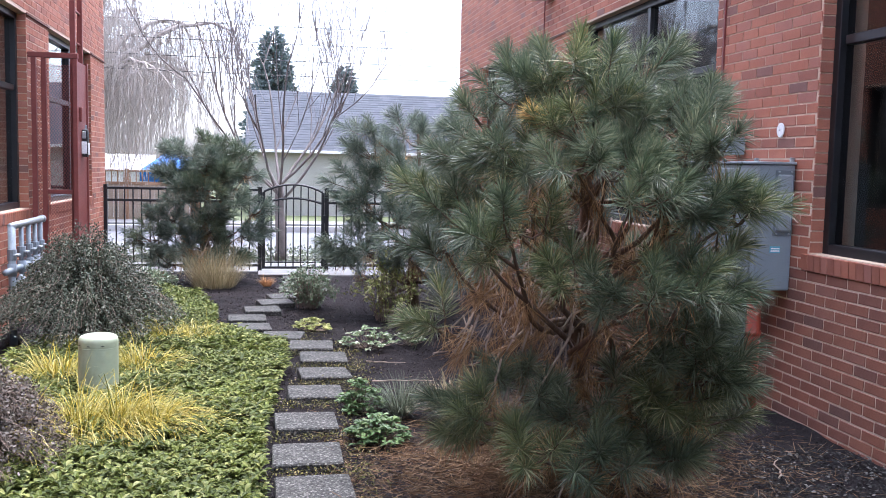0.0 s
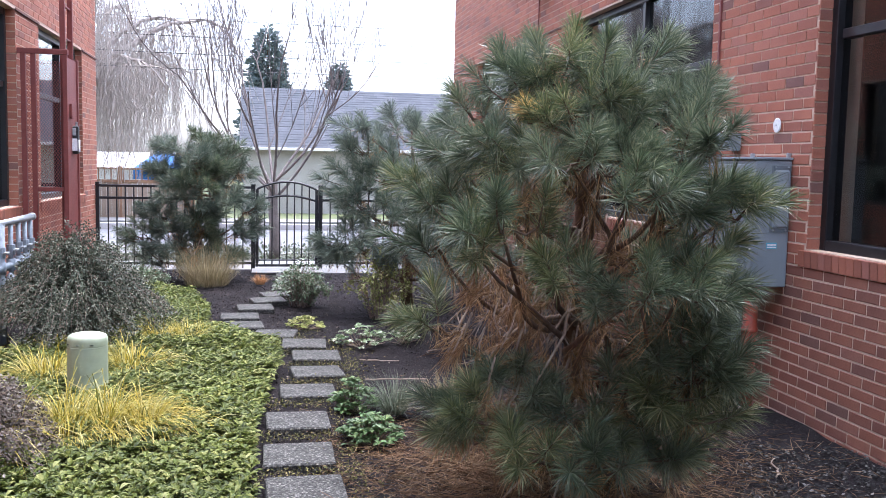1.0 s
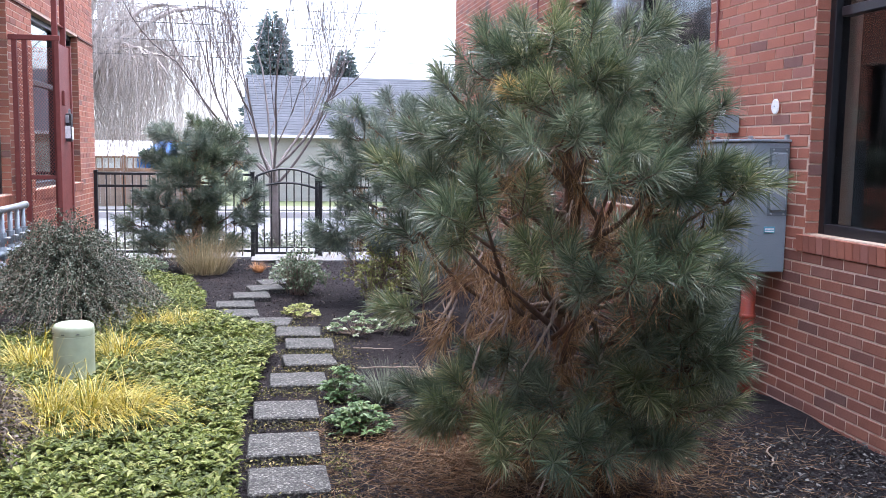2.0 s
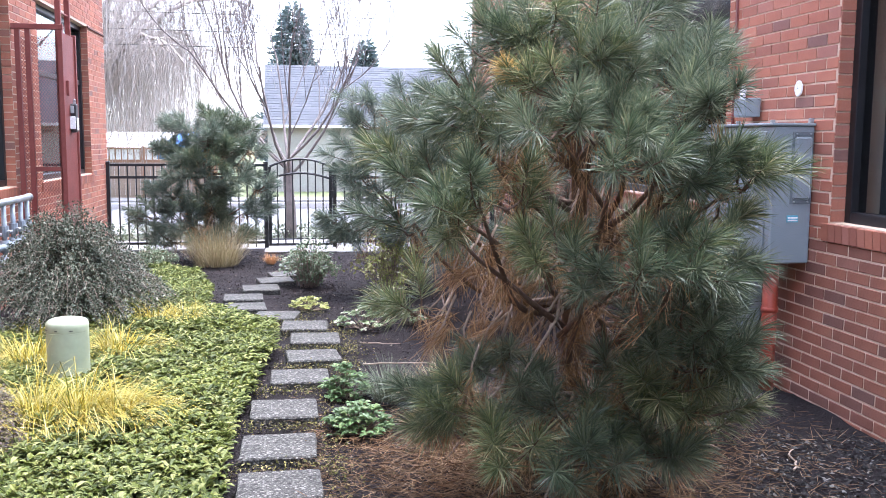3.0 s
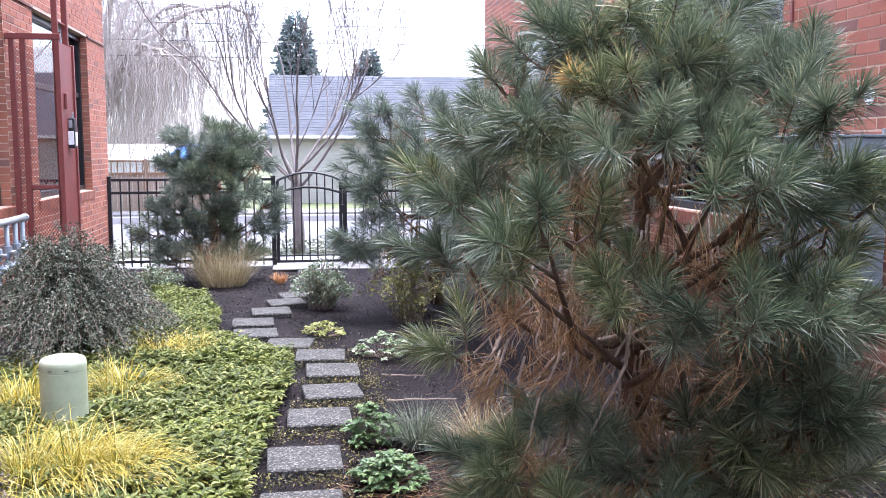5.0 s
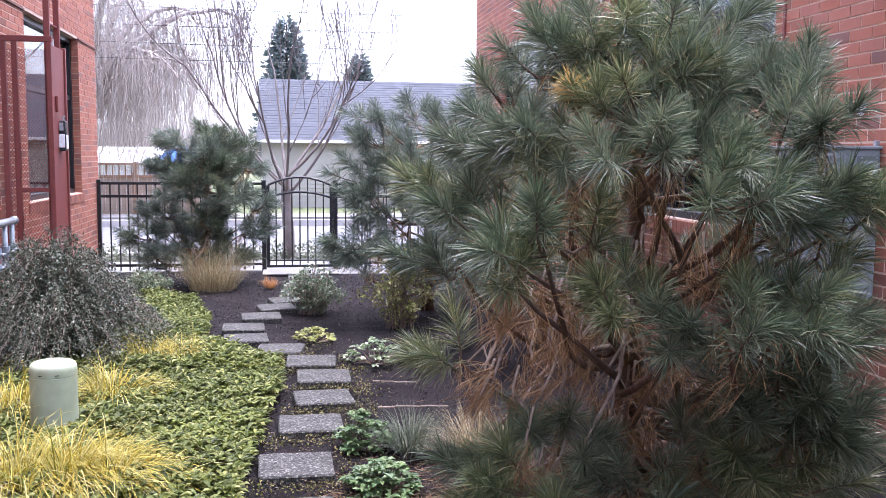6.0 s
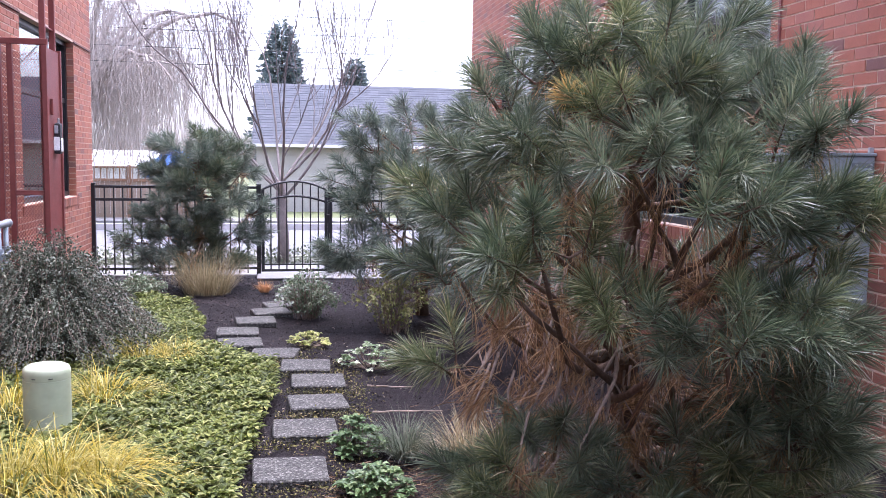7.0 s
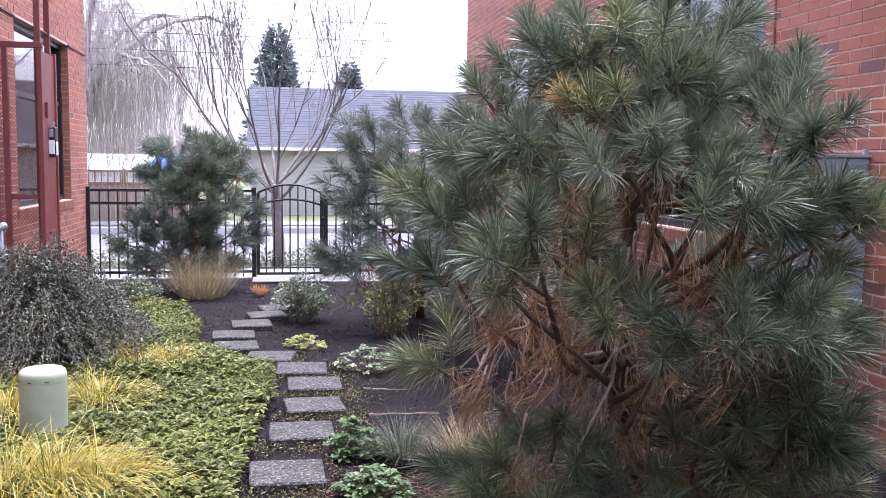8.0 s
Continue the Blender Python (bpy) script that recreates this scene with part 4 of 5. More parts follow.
def leafy_plant(name, x, y, radius, tall, n, leaf, seed, mt, label):
    r = np.random.default_rng(seed)
    a, q = r.uniform(0, 6.283, n), np.sqrt(r.uniform(0, 1, n))
    px, py = q * radius * np.cos(a), q * radius * np.sin(a)
    pz = tall * (1 - 0.75 * q ** 2) * r.uniform(0.45, 1.0, n)
    t = thing(name, (x, y, float(height(x, y)) - 0.02), label, "plant", "low plants")
    stems = [(np.array([[0.3 * u, 0.3 * w, 0], [0.8 * u, 0.8 * w, z * 0.6], [u, w, z]]), np.array([0.003, 0.0025, 0.002])) for u, w, z in zip(px, py, pz)]
    v, f = tubes_raw(stems, 4)
    tagged(mesh_object("stem_mass", v, f, M["twig"], t), kind="stuff")
    per = 6
    P = np.repeat(np.stack([px, py, pz], 1), per, 0)
    b = np.tile(np.arange(per) * 2.4, n) + np.repeat(r.uniform(0, 6.28, n), per)
    D = np.stack([np.cos(b), np.sin(b), r.uniform(-0.1, 0.6, n * per)], 1)
    N = np.tile(np.array([0, 0, 1.0]), (n * per, 1)) + r.normal(0, 0.2, (n * per, 3))
    L = leaf * r.uniform(0.7, 1.2, n * per)
    v, f = leaves(P, D, N, L, L * 0.55)
    ob = mesh_object("foliage", v, f, mt, t)
    tagged(ob, kind="stuff")
    return t


leafy_plant("broadleaf_plant", -0.16, 6.12, 0.15, 0.20, 79, 0.042, 21, M["salal"], "low dark green broadleaf plant beside the path")
leafy_plant("broadleaf_plant", -0.13, 5.46, 0.17, 0.17, 88, 0.042, 22, M["salal"], "low dark green broadleaf plant beside the path")
leafy_plant("variegated_plant", 0.11, 8.1, 0.24, 0.20, 52, 0.042, 24, M["variegated"], "pale variegated leafy plant in dark mulch")
leafy_plant("variegated_plant", 0.47, 8.2, 0.16, 0.13, 24, 0.042, 25, M["variegated"], "pale variegated leafy plant in dark mulch")
leafy_plant("variegated_plant", -0.32, 8.95, 0.17, 0.12, 44, 0.042, 26, M["shrub_lime"], "small yellow-green plant at the path edge")


def shrub(name, x, y, rx, ry, tall, twigs, per, leaf, seed, mt, label, arch_=0.5, up=0.6, twig_mat="twig", category="shrub"):
    """Many arching twigs from the base, each set with small leaves."""
    r = np.random.default_rng(seed)
    t = thing(name, (x, y, float(height(x, y)) - 0.02), label, category, "shrubs")
    paths, P, D = [], [], []
    for i in range(twigs):
        a, q = r.uniform(0, 6.283), math.sqrt(r.uniform(0.02, 1))
        ex, ey = rx * q * math.cos(a), ry * q * math.sin(a)
        hz = tall * (1 - 0.55 * q ** 2.2) * r.uniform(up, 1.03)
        k = np.linspace(0, 1, 9)[:, None]
        p0, pm, p1 = np.array([ex * 0.3, ey * 0.3, 0]), np.array([ex * 0.45, ey * 0.45, hz * 1.25]), np.array([ex * 1.06, ey * 1.06, hz * (1 - arch_ * q)])
        path = p0 * (1 - k) ** 2 + 2 * pm * k * (1 - k) + p1 * k ** 2 + r.normal(0, 0.012, (9, 3))
        paths.append((path, np.linspace(0.004, 0.001, 9)))
        s = r.uniform(0.06, 1.0, per) * 8
        lo = np.minimum(s.astype(int), 7)
        P.append(path[lo] + (path[lo + 1] - path[lo]) * (s - lo)[:, None] + r.normal(0, 0.018, (per, 3)))
        D.append(unit(path[lo + 1] - path[lo]) + r.normal(0, 0.8, (per, 3)))
    v, f = tubes_raw(paths, 4)
    tagged(mesh_object("twig_mass", v, f, M[twig_mat], t), kind="stuff")
    P, D = np.concatenate(P), np.concatenate(D)
    n = len(P)
    L = leaf * r.uniform(0.6, 1.25, n)
    v, f = small_leaves(P, D, r.normal(0, 0.6, (n, 3)) + np.array([0, 0, 1.0]), L, L * 0.55)
    ob = mesh_object("foliage", v, f, mt, t)
    tagged(ob, kind="stuff")
    return t


shrub("cotoneaster_shrub", -2.19, 8.45, 0.80, 0.95, 1.0, 640, 150, 0.022, 41, M["cotoneaster"], "grey-green small-leaved shrub with arching twigs", 0.6)
shrub("barberry_shrub", -2.19, 5.1, 0.55, 0.75, 0.68, 380, 95, 0.021, 42, M["barberry"], "brownish purple-grey shrub with tiny leaves", 0.5)
shrub("evergreen_shrub", -0.3, 10.3, 0.34, 0.32, 0.50, 110, 26, 0.034, 43, M["shrub_green"], "small grey-green evergreen shrub in mulch", 0.2)
shrub("golden_shrub", 0.45, 9.45, 0.42, 0.38, 0.74, 60, 34, 0.036, 44, M["shrub_lime"], "airy yellow-green shrub in front of the pine", 0.2)
shrub("evergreen_shrub", -2.05, 11.9, 0.3, 0.3, 0.3, 60, 40, 0.03, 45, M["shrub_green"], "small grey-green evergreen shrub in mulch", 0.2)

# mulch chips, fallen needles, moss and pebbles
garden_poly = [(-1.9, 3.4), (2.4, 3.4), (2.4, 14.0), (-2.9, 14.0), (-2.9, 10.5), (-1.4, 10.5)]
x, y, r = scatter(garden_poly, 60000, 61)
n = len(x)
D = np.stack([r.normal(size=n), r.normal(size=n), r.normal(0, 0.35, n)], 1)
L = r.uniform(0.008, 0.03, n)
v, f = small_leaves(np.stack([x, y, height(x, y) - 0.012 + r.uniform(-0.012, 0.012, n)], 1), D, r.normal(0, 0.3, (n, 3)) + np.array([0, 0, 1.0]), L, L * r.uniform(0.3, 0.6, n))
tagged(mesh_object("mulch_chips", v, f, M["chips"]), "dark shredded bark mulch chips over the beds", "mulch", kind="stuff")

r = np.random.default_rng(62)
n = 22000
a, q = r.uniform(0, 6.283, n), np.abs(r.normal(0, 0.62, n))
x, y = 0.62 + q * np.cos(a) * 1.2, 4.9 + q * np.sin(a)
k = (x > -0.45) & (x < 2.4)
x, y = x[k], y[k]
n = len(x)
D = np.stack([r.normal(size=n), r.normal(size=n), r.normal(0, 0.2, n)], 1)
v, f = needles(np.stack([x, y, r.uniform(-0.02, 0.015, n)], 1), unit(D), r.uniform(0.05, 0.11, n), np.full(n, 0.0013), 0.0)
tagged(mesh_object("needle_litter", v, f, M["litter"]), "fallen brown pine needles under the big pine", "needle litter", kind="stuff")

r = np.random.default_rng(63)
P = []
for sx, sy, _ in stones[:9]:
    n = 900
    side = r.random(n) < 0.75
    px = np.where(side, r.uniform(-0.26, 0.30, n), 0.19 + np.abs(r.normal(0, 0.10, n)))
    py = np.where(side, -0.27 + r.normal(0, 0.06, n), r.uniform(-0.25, 0.25, n))
    P.append(np.stack([sx + px, sy + py, r.uniform(-0.015, 0.018, n)], 1))
P = np.concatenate(P)
n = len(P)
D = np.stack([r.normal(size=n), r.normal(size=n), r.uniform(0, 1.0, n)], 1)
L = r.uniform(0.008, 0.022, n)
v, f = small_leaves(P, D, r.normal(0, 0.5, (n, 3)) + np.array([0, 0, 1.0]), L, L * 0.5)
tagged(mesh_object("moss", v, f, [M["moss"], M["chips"]], index=np.tile((r.random(n) < 0.35).astype(int), 2)), "moss and dry debris in the joints of the path", "moss", kind="stuff")

x, y, r = scatter([(1.3, 3.4), (2.45, 3.4), (2.45, 5.0), (1.9, 5.2), (1.4, 4.3)], 5000, 64)
n = len(x)
L = r.uniform(0.008, 0.028, n)
D = np.stack([r.normal(size=n), r.normal(size=n), r.normal(0, 0.3, n)], 1)
v, f = leaves(np.stack([x, y, r.uniform(-0.025, -0.005, n)], 1), D, r.normal(0, 0.2, (n, 3)) + np.array([0, 0, 1.0]), L, L * 0.8, -0.3, 0.3)
tagged(mesh_object("gravel", v, f, M["pebbles"]), "grey pea gravel and bark by the brick wall", "gravel", kind="stuff")

# fallen sticks
for x, y, a, ln in ((0.20, 6.85, 4, 0.42), (0.17, 7.45, -12, 0.3), (1.85, 4.7, 60, 0.3), (0.72, 7.8, 35, 0.3)):
    r = np.random.default_rng(int(100 * y))
    pts = np.stack([np.linspace(-ln / 2, ln / 2, 8), np.cumsum(r.normal(0, 0.008, 8)), r.uniform(0, 0.006, 8)], 1)
    v, f = tubes_raw([(pts, np.linspace(0.006, 0.003, 8))], 6)
    st = mesh_object("fallen_stick", v, f, M["dead_wood"], smooth=True)
    st.matrix_basis = pose(x, y, 0.0, 0, 0, a)
    tagged(st, "thin dry stick lying on the mulch", "stick", "fallen sticks")

# ---- utility pedestal ----
ped = thing("utility_pedestal", (-1.76, 6.45, -0.045), "pale green plastic utility pedestal with a domed cap", "utility pedestal")


def lathe(profile, sides=32):
    bm = bmesh.new()
    rings = [[bm.verts.new((r_ * math.cos(2 * math.pi * k / sides), r_ * math.sin(2 * math.pi * k / sides), z)) for k in range(sides)] for r_, z in profile]
    for a, c in zip(rings, rings[1:]):
        for k in range(sides):
            bm.faces.new((a[k], a[(k + 1) % sides], c[(k + 1) % sides], c[k]))
    bm.faces.new(rings[-1])
    bm.faces.new(rings[0][::-1])
    return bm


part("tube_body", lathe([(0.118, 0), (0.118, 0.003), (0.118, 0.392), (0.118, 0.395)], 40), M["pedestal"], ped, smooth=True)
part("domed_cap", lathe([(0.1183, 0.3955), (0.1185, 0.398), (0.1185, 0.425), (0.117, 0.442), (0.109, 0.456), (0.094, 0.464), (0.06, 0.468), (0.02, 0.469)], 40), M["pedestal"], ped, smooth=True)
for a in (-1.9, -1.2, -2.6):
    part("cap_slot", box(-0.010, 0.010, -0.002, 0.002, -0.0022, 0.0022), M["black_metal"], ped).matrix_basis = pose(0.119 * math.cos(a), 0.119 * math.sin(a), 0.412, 0, 0, math.degrees(a) + 90)


# ---- things on the east wall ----
cab = thing("electrical_cabinet", (EAST_X - 0.006, 5.76, 0.775), "grey steel electrical cabinet fixed to the brick wall", "electrical cabinet")
part("body", box(-0.25, 0.0, 0.0, 0.95, 0.0, 0.79, 0.008), M["box_grey"], cab)
part("top_flange", box(-0.265, 0.0, -0.012, 0.96, 0.79, 0.806, 0.003), M["box_grey"], cab)
part("panel_frame", box(-0.137, -0.008, -0.006, -0.001, 0.345, 0.755, 0.002), M["box_trim"], cab)
pan = part("raised_panel", box(-0.125, -0.02, -0.022, -0.002, 0.37, 0.73, 0.012), M["box_grey"], cab)
for zz in (0.357, 0.744):
    for xx in (-0.115, -0.03):
        part("screw", lathe([(0.006, 0), (0.006, 0.006), (0.003, 0.008)], 8), M["galv"], cab).matrix_basis = pose(xx, -0.006, zz, 90, 0, 0)
part("label", box(-0.15, -0.08, -0.004, -0.001, 0.24, 0.28), M["blue_label"], cab, "small blue and white sticker")
for zz in (0.247, 0.262):
    part("label_bar", box(-0.145, -0.085, -0.007, -0.005, zz, zz + 0.008), M["white_plastic"], cab)
for yy in (0.06, 0.50):
    leaf = part("door", box(-0.262, -0.252, yy, yy + 0.40, 0.04, 0.76, 0.004), M["box_grey"], cab)
    for zz in (0.2, 0.55):
        part("latch_handle", tube([(-0.266, yy + 0.04, zz), (-0.285, yy + 0.05, zz), (-0.285, yy + 0.15, zz + 0.01), (-0.266, yy + 0.16, zz + 0.01)], 0.008, 6), M["galv"], leaf, "bright metal latch")
for yy in (0.02, 0.45, 0.9):
    part("bracket", box(-0.022, 0.004, yy, yy + 0.022, 0.806, 0.835, 0.003), M["galv"], cab)
low = thing("meter_box", (EAST_X - 0.015, 6.25, 0.25), "smaller grey steel box below the cabinet", "electrical box")
part("body", box(-0.22, 0.0, 0.0, 0.55, 0.0, 0.44, 0.008), M["box_grey"], low)
part("cover", box(-0.232, -0.222, 0.04, 0.51, 0.04, 0.40, 0.004), M["box_grey"], low)
up_box = thing("conduit_box", (EAST_X - 0.015, 6.38, 1.63), "narrow grey conduit box above the cabinet", "electrical box")
part("body", box(-0.10, 0.0, 0.0, 0.16, 0.0, 0.12, 0.005), M["box_grey"], up_box)
part("cover", box(-0.108, -0.101, 0.01, 0.15, 0.01, 0.11, 0.003), M["box_grey"], up_box)
pip = thing("standpipe", (EAST_X - 0.10, 6.0, -0.05), "red painted pipe rising from the ground to the cabinet", "pipe")
part("shaft", lathe([(0.045, 0), (0.045, 0.82)], 20), M["red_pipe"], pip, smooth=True)
part("collar", lathe([(0.052, 0.50), (0.052, 0.53)], 20), M["red_pipe"], pip, smooth=True)


def oval_plate(y, z):
    p = thing("oval_plate", (EAST_X - 0.014, y, z), "small white oval plate on the brick wall", "wall plate", "oval plates")
    bm = lathe([(1.0, 0), (1.0, 0.6), (0.9, 1.0)], 24)
    for v in bm.verts:
        v.co = Vector((-v.co.z * 0.008, v.co.x * 0.042, v.co.y * 0.047))
    bmesh.ops.recalc_face_normals(bm, faces=bm.faces)
    part("plate", bm, M["white_plastic"], p)
    part("screw", box(-0.011, -0.008, -0.005, 0.005, -0.004, 0.004), M["galv"], p)


oval_plate(5.94, 1.785)
oval_plate(6.62, 1.80)
tagged(part("control_joint", box(EAST_X - 0.016, EAST_X + 0.0, 6.755, 6.775, 0, 5.0), M["red_steel"], None), "dark sealant joint in the brickwork", "trim", kind="structure")
tagged(part("control_joint", box(EAST_X - 0.016, EAST_X + 0.0, 11.22, 11.235, 3.0, 5.0), M["red_steel"], None), "dark sealant joint in the brickwork", "trim", kind="structure")
lamp = thing("wall_light", (EAST_X - 0.012, 11.0, 3.45), "grey box-shaped wall light above the window", "wall light")
part("housing", box(-0.28, 0, -0.16, 0.16, 0.03, 0.16, 0.01), M["galv"], lamp)
part("lens", box(-0.26, -0.02, -0.14, 0.14, 0.012, 0.028, 0.004), M["white_plastic"], lamp)


# ---- the steel ladder cage and gas pipes on the west wall ----
cage = thing("ladder_cage", (-2.94, 9.95, 0), "dark red steel ladder guard with mesh panels", "ladder guard")
CW, CH = 0.42, 2.45
for xx in (0.03, 0.12, CW - 0.02):
    part("post", box(xx - 0.022, xx + 0.022, -0.022, 0.022, 0.0, CH, 0.003), M["red_steel"], cage)
part("top_bar", box(-0.02, CW + 0.01, -0.024, 0.024, CH, CH + 0.05, 0.003), M["red_steel"], cage)
for zz in (1.18,):
    part("mid_bar", box(0.142, CW - 0.042, -0.018, 0.018, zz - 0.02, zz + 0.02, 0.003), M["red_steel"], cage)
part("side_sheet", box(CW - 0.012, CW - 0.004, 0.024, 0.46, 0.05, CH - 0.02), M["red_steel"], cage)
part("post", box(CW - 0.03, CW + 0.012, 0.46, 0.50, 0.0, CH, 0.003), M["red_steel"], cage)
part("hasp", box(CW - 0.004, CW + 0.02, 0.10, 0.15, 1.86, 2.0, 0.004), M["red_steel"], cage)
for nm, x0, x1, z0, z1 in (("mesh_panel", 0.052, 0.098, 0.1, CH - 0.06), ("mesh_panel", 0.142, CW - 0.042, 0.1, 1.16), ("mesh_panel", 0.142, CW - 0.042, 1.2, CH - 0.06)):
    paths, h = [], z1 - z0
    w = x1 - x0
    step = 0.036
    for s in (-1, 1):
        kk = -w
        while kk < h + w:
            a0, a1 = kk, kk + w * 1.4
            lo, hi = max(0, a0), min(h, a1)
            if hi - lo > 0.005:
                u0, u1 = (lo - a0) / 1.4, (hi - a0) / 1.4
                xa, xb = (x0 + u0, x0 + u1) if s > 0 else (x1 - u0, x1 - u1)
                paths.append((np.array([[xa, 0.004 * s, z0 + lo], [xb, 0.004 * s, z0 + hi]]), np.array([0.0022, 0.0022])))
            kk += step
    v, f = tubes_raw(paths, 4)
    mesh_object(nm, v, f, M["red_steel"], cage, "diamond wire mesh")
lad = thing("ladder", (-2.61, 10.10, 0.0), "dark red steel roof ladder running up the wall", "ladder")
for yy in (0.0, 0.36):
    part("stile", box(0.0, 0.05, yy - 0.018, yy + 0.018, 0.3, 4.95, 0.003), M["red_steel"], lad)
for i in range(15):
    part("rung", tube([(0.025, 0.018, 0.5 + 0.305 * i), (0.025, 0.342, 0.5 + 0.305 * i)], 0.011, 8), M["red_steel"], lad)
for zz in (3.2, 4.6):
    part("standoff", box(-0.37, 0.0, -0.02, 0.02, zz, zz + 0.05), M["red_steel"], lad)
lock = thing("key_box", (-2.52, 10.20, 1.52), "small black and silver key lock box", "lock box")
part("case", box(0.0, 0.05, -0.045, 0.045, 0.0, 0.27, 0.008), M["black_metal"], lock)
part("face", box(0.051, 0.058, -0.035, 0.035, 0.02, 0.14, 0.004), M["white_plastic"], lock, "white instruction label")
part("front_face", box(-0.01, 0.045, -0.053, -0.046, 0.03, 0.15, 0.003), M["white_plastic"], lock, "white instruction label")
part("dial", box(0.0, 0.035, -0.053, -0.046, 0.18, 0.25, 0.003), M["galv"], lock)
part("shackle", tube([(0.03, -0.03, 0.27), (0.03, -0.03, 0.31), (0.03, 0.03, 0.31), (0.03, 0.03, 0.27)], 0.006, 8), M["galv"], lock)

gas = thing("gas_manifold", (-2.78, 9.15, -0.04), "grey painted gas pipes with valves by the wall", "gas pipes")
part("header_pipe", tube([(0, -0.62, 0.98), (0, 0.42, 0.98)], 0.029, 14), M["galv"], gas, smooth=True)
part("end_cap", tube([(0, 0.42, 0.98), (0, 0.47, 0.98)], 0.036, 14), M["galv"], gas, smooth=True)
part("low_pipe", tube([(0, -0.8, 0.62), (0, 0.42, 0.62)], 0.026, 12), M["pipe_grey"], gas, smooth=True)
for yy in (-0.6, -0.3, -0.05, 0.18, 0.38):
    pp = part("riser", tube([(0, yy, -0.05 if yy == -0.6 else 0.4), (0, yy, 0.98)], 0.03 if yy == -0.6 else 0.02, 12), M["pipe_grey"], gas, smooth=True)
    part("valve", tube([(0, yy, 0.70), (0, yy, 0.79)], 0.036, 10), M["pipe_grey"], pp)
    part("tee", tube([(0, yy, 0.57), (0, yy, 0.67)], 0.037, 12), M["pipe_grey"], pp, smooth=True)
    part("handle", box(0.03, 0.06, yy - 0.05, yy + 0.03, 0.74, 0.755, 0.003), M["galv"], pp)
for yy in (-0.4, 0.25):
    part("regulator", lathe([(0.02, 0), (0.075, 0.02), (0.08, 0.04), (0.05, 0.06), (0.03, 0.10), (0.02, 0.12)], 18), M["pipe_grey"], gas, smooth=True).matrix_basis = pose(0.02, yy, 0.44)


# ---- beyond the fence ----
hx, hy, r = scatter([(-14, 15.6), (10, 15.6), (10, 16.9), (-14, 16.9)], 16000, 71)
n = len(hx)
P = np.stack([hx, hy, height(hx, hy) + r.uniform(-0.05, 0.18, n)], 1)
L = r.uniform(0.04, 0.08, n)
v, f = small_leaves(P, r.normal(size=(n, 3)) + np.array([0, 0, 0.3]), r.normal(0, 0.5, (n, 3)) + np.array([0, 0, 1.0]), L, L * 0.6)
tagged(mesh_object("hedge_strip", v, f, M["hedge"]), "low grey-green ground cover along the street kerb", "ground cover", kind="stuff")


def bare_tree(name, loc, seed, tall, fork, spread, depth, trunk_r, mt, label, droop=0.0, rise=0.035, shrink=0.72, kids=(3, 4), first=6):
    """A leafless tree: a trunk, limbs that fork again and again, and fine twigs."""
    r = np.random.default_rng(seed)
    t = thing(name, loc, label, "tree", "bare trees")
    trunk = np.array([[0.02 * math.sin(i), 0.02 * math.cos(i * 1.3), fork * i / 6] for i in range(7)])
    part("trunk", tube([tuple(p) for p in trunk], [trunk_r * (1.25 - 0.35 * i / 6) for i in range(7)], 12), M[mt], t, smooth=True)
    limbs, twigs = [], []

    def grow(p, d, ln, rad, lev):
        k = 6
        pts = [p]
        q = p.copy()
        dd = d.copy()
        for i in range(k):
            dd = unit(dd + r.normal(0, 0.07, 3) + np.array([0, 0, rise if droop == 0 else 0.06 - droop * (depth - lev) * 0.10 * (i + 1) / k]))
            q = q + dd * ln / k
            pts.append(q)
        (limbs if lev > depth - 2 else twigs).append((np.array(pts), np.linspace(rad, rad * 0.55, k + 1)))
        if lev == 0:
            return
        for c in range(r.integers(*kids) + (1 if lev == 1 else 0)):
            i = r.integers(2, k + 1)
            side = unit(np.cross(dd, r.normal(size=3)))
            a = r.uniform(0.3, 0.75)
            grow(pts[i], unit(dd * math.cos(a) + side * math.sin(a) * min(spread, 0.5) * 1.6), ln * shrink * r.uniform(0.75, 1.15), max(0.004, rad * 0.48 * (0.8 + 0.2 * r.random())), lev - 1)

    for i in range(first):
        a = i * 6.283 / first + r.uniform(-0.25, 0.25)
        d = unit(np.array([math.cos(a) * spread, math.sin(a) * spread, 1.0]))
        grow(trunk[-1] - np.array([0, 0, 0.05 * i * fork / 1.8]), d, (tall - fork) * r.uniform(0.36, 0.5), trunk_r * 0.30, depth)
    for path in limbs:
        v, f = tubes_raw([path], 6)
        mesh_object("limb", v, f, M[mt], t, smooth=True)
    v, f = tubes_raw(twigs, 3)
    tagged(mesh_object("twig_mass", v, f, M[mt], t), kind="stuff")
    return t


bare_tree("street_tree", (-0.50, 15.85, float(height(0, 15.85)) - 0.05), 3, 6.6, 1.30, 1.25, 3, 0.080, "grey_bark", "leafless upright street tree behind the gate", rise=0.14, shrink=0.70, kids=(3, 6), first=9)


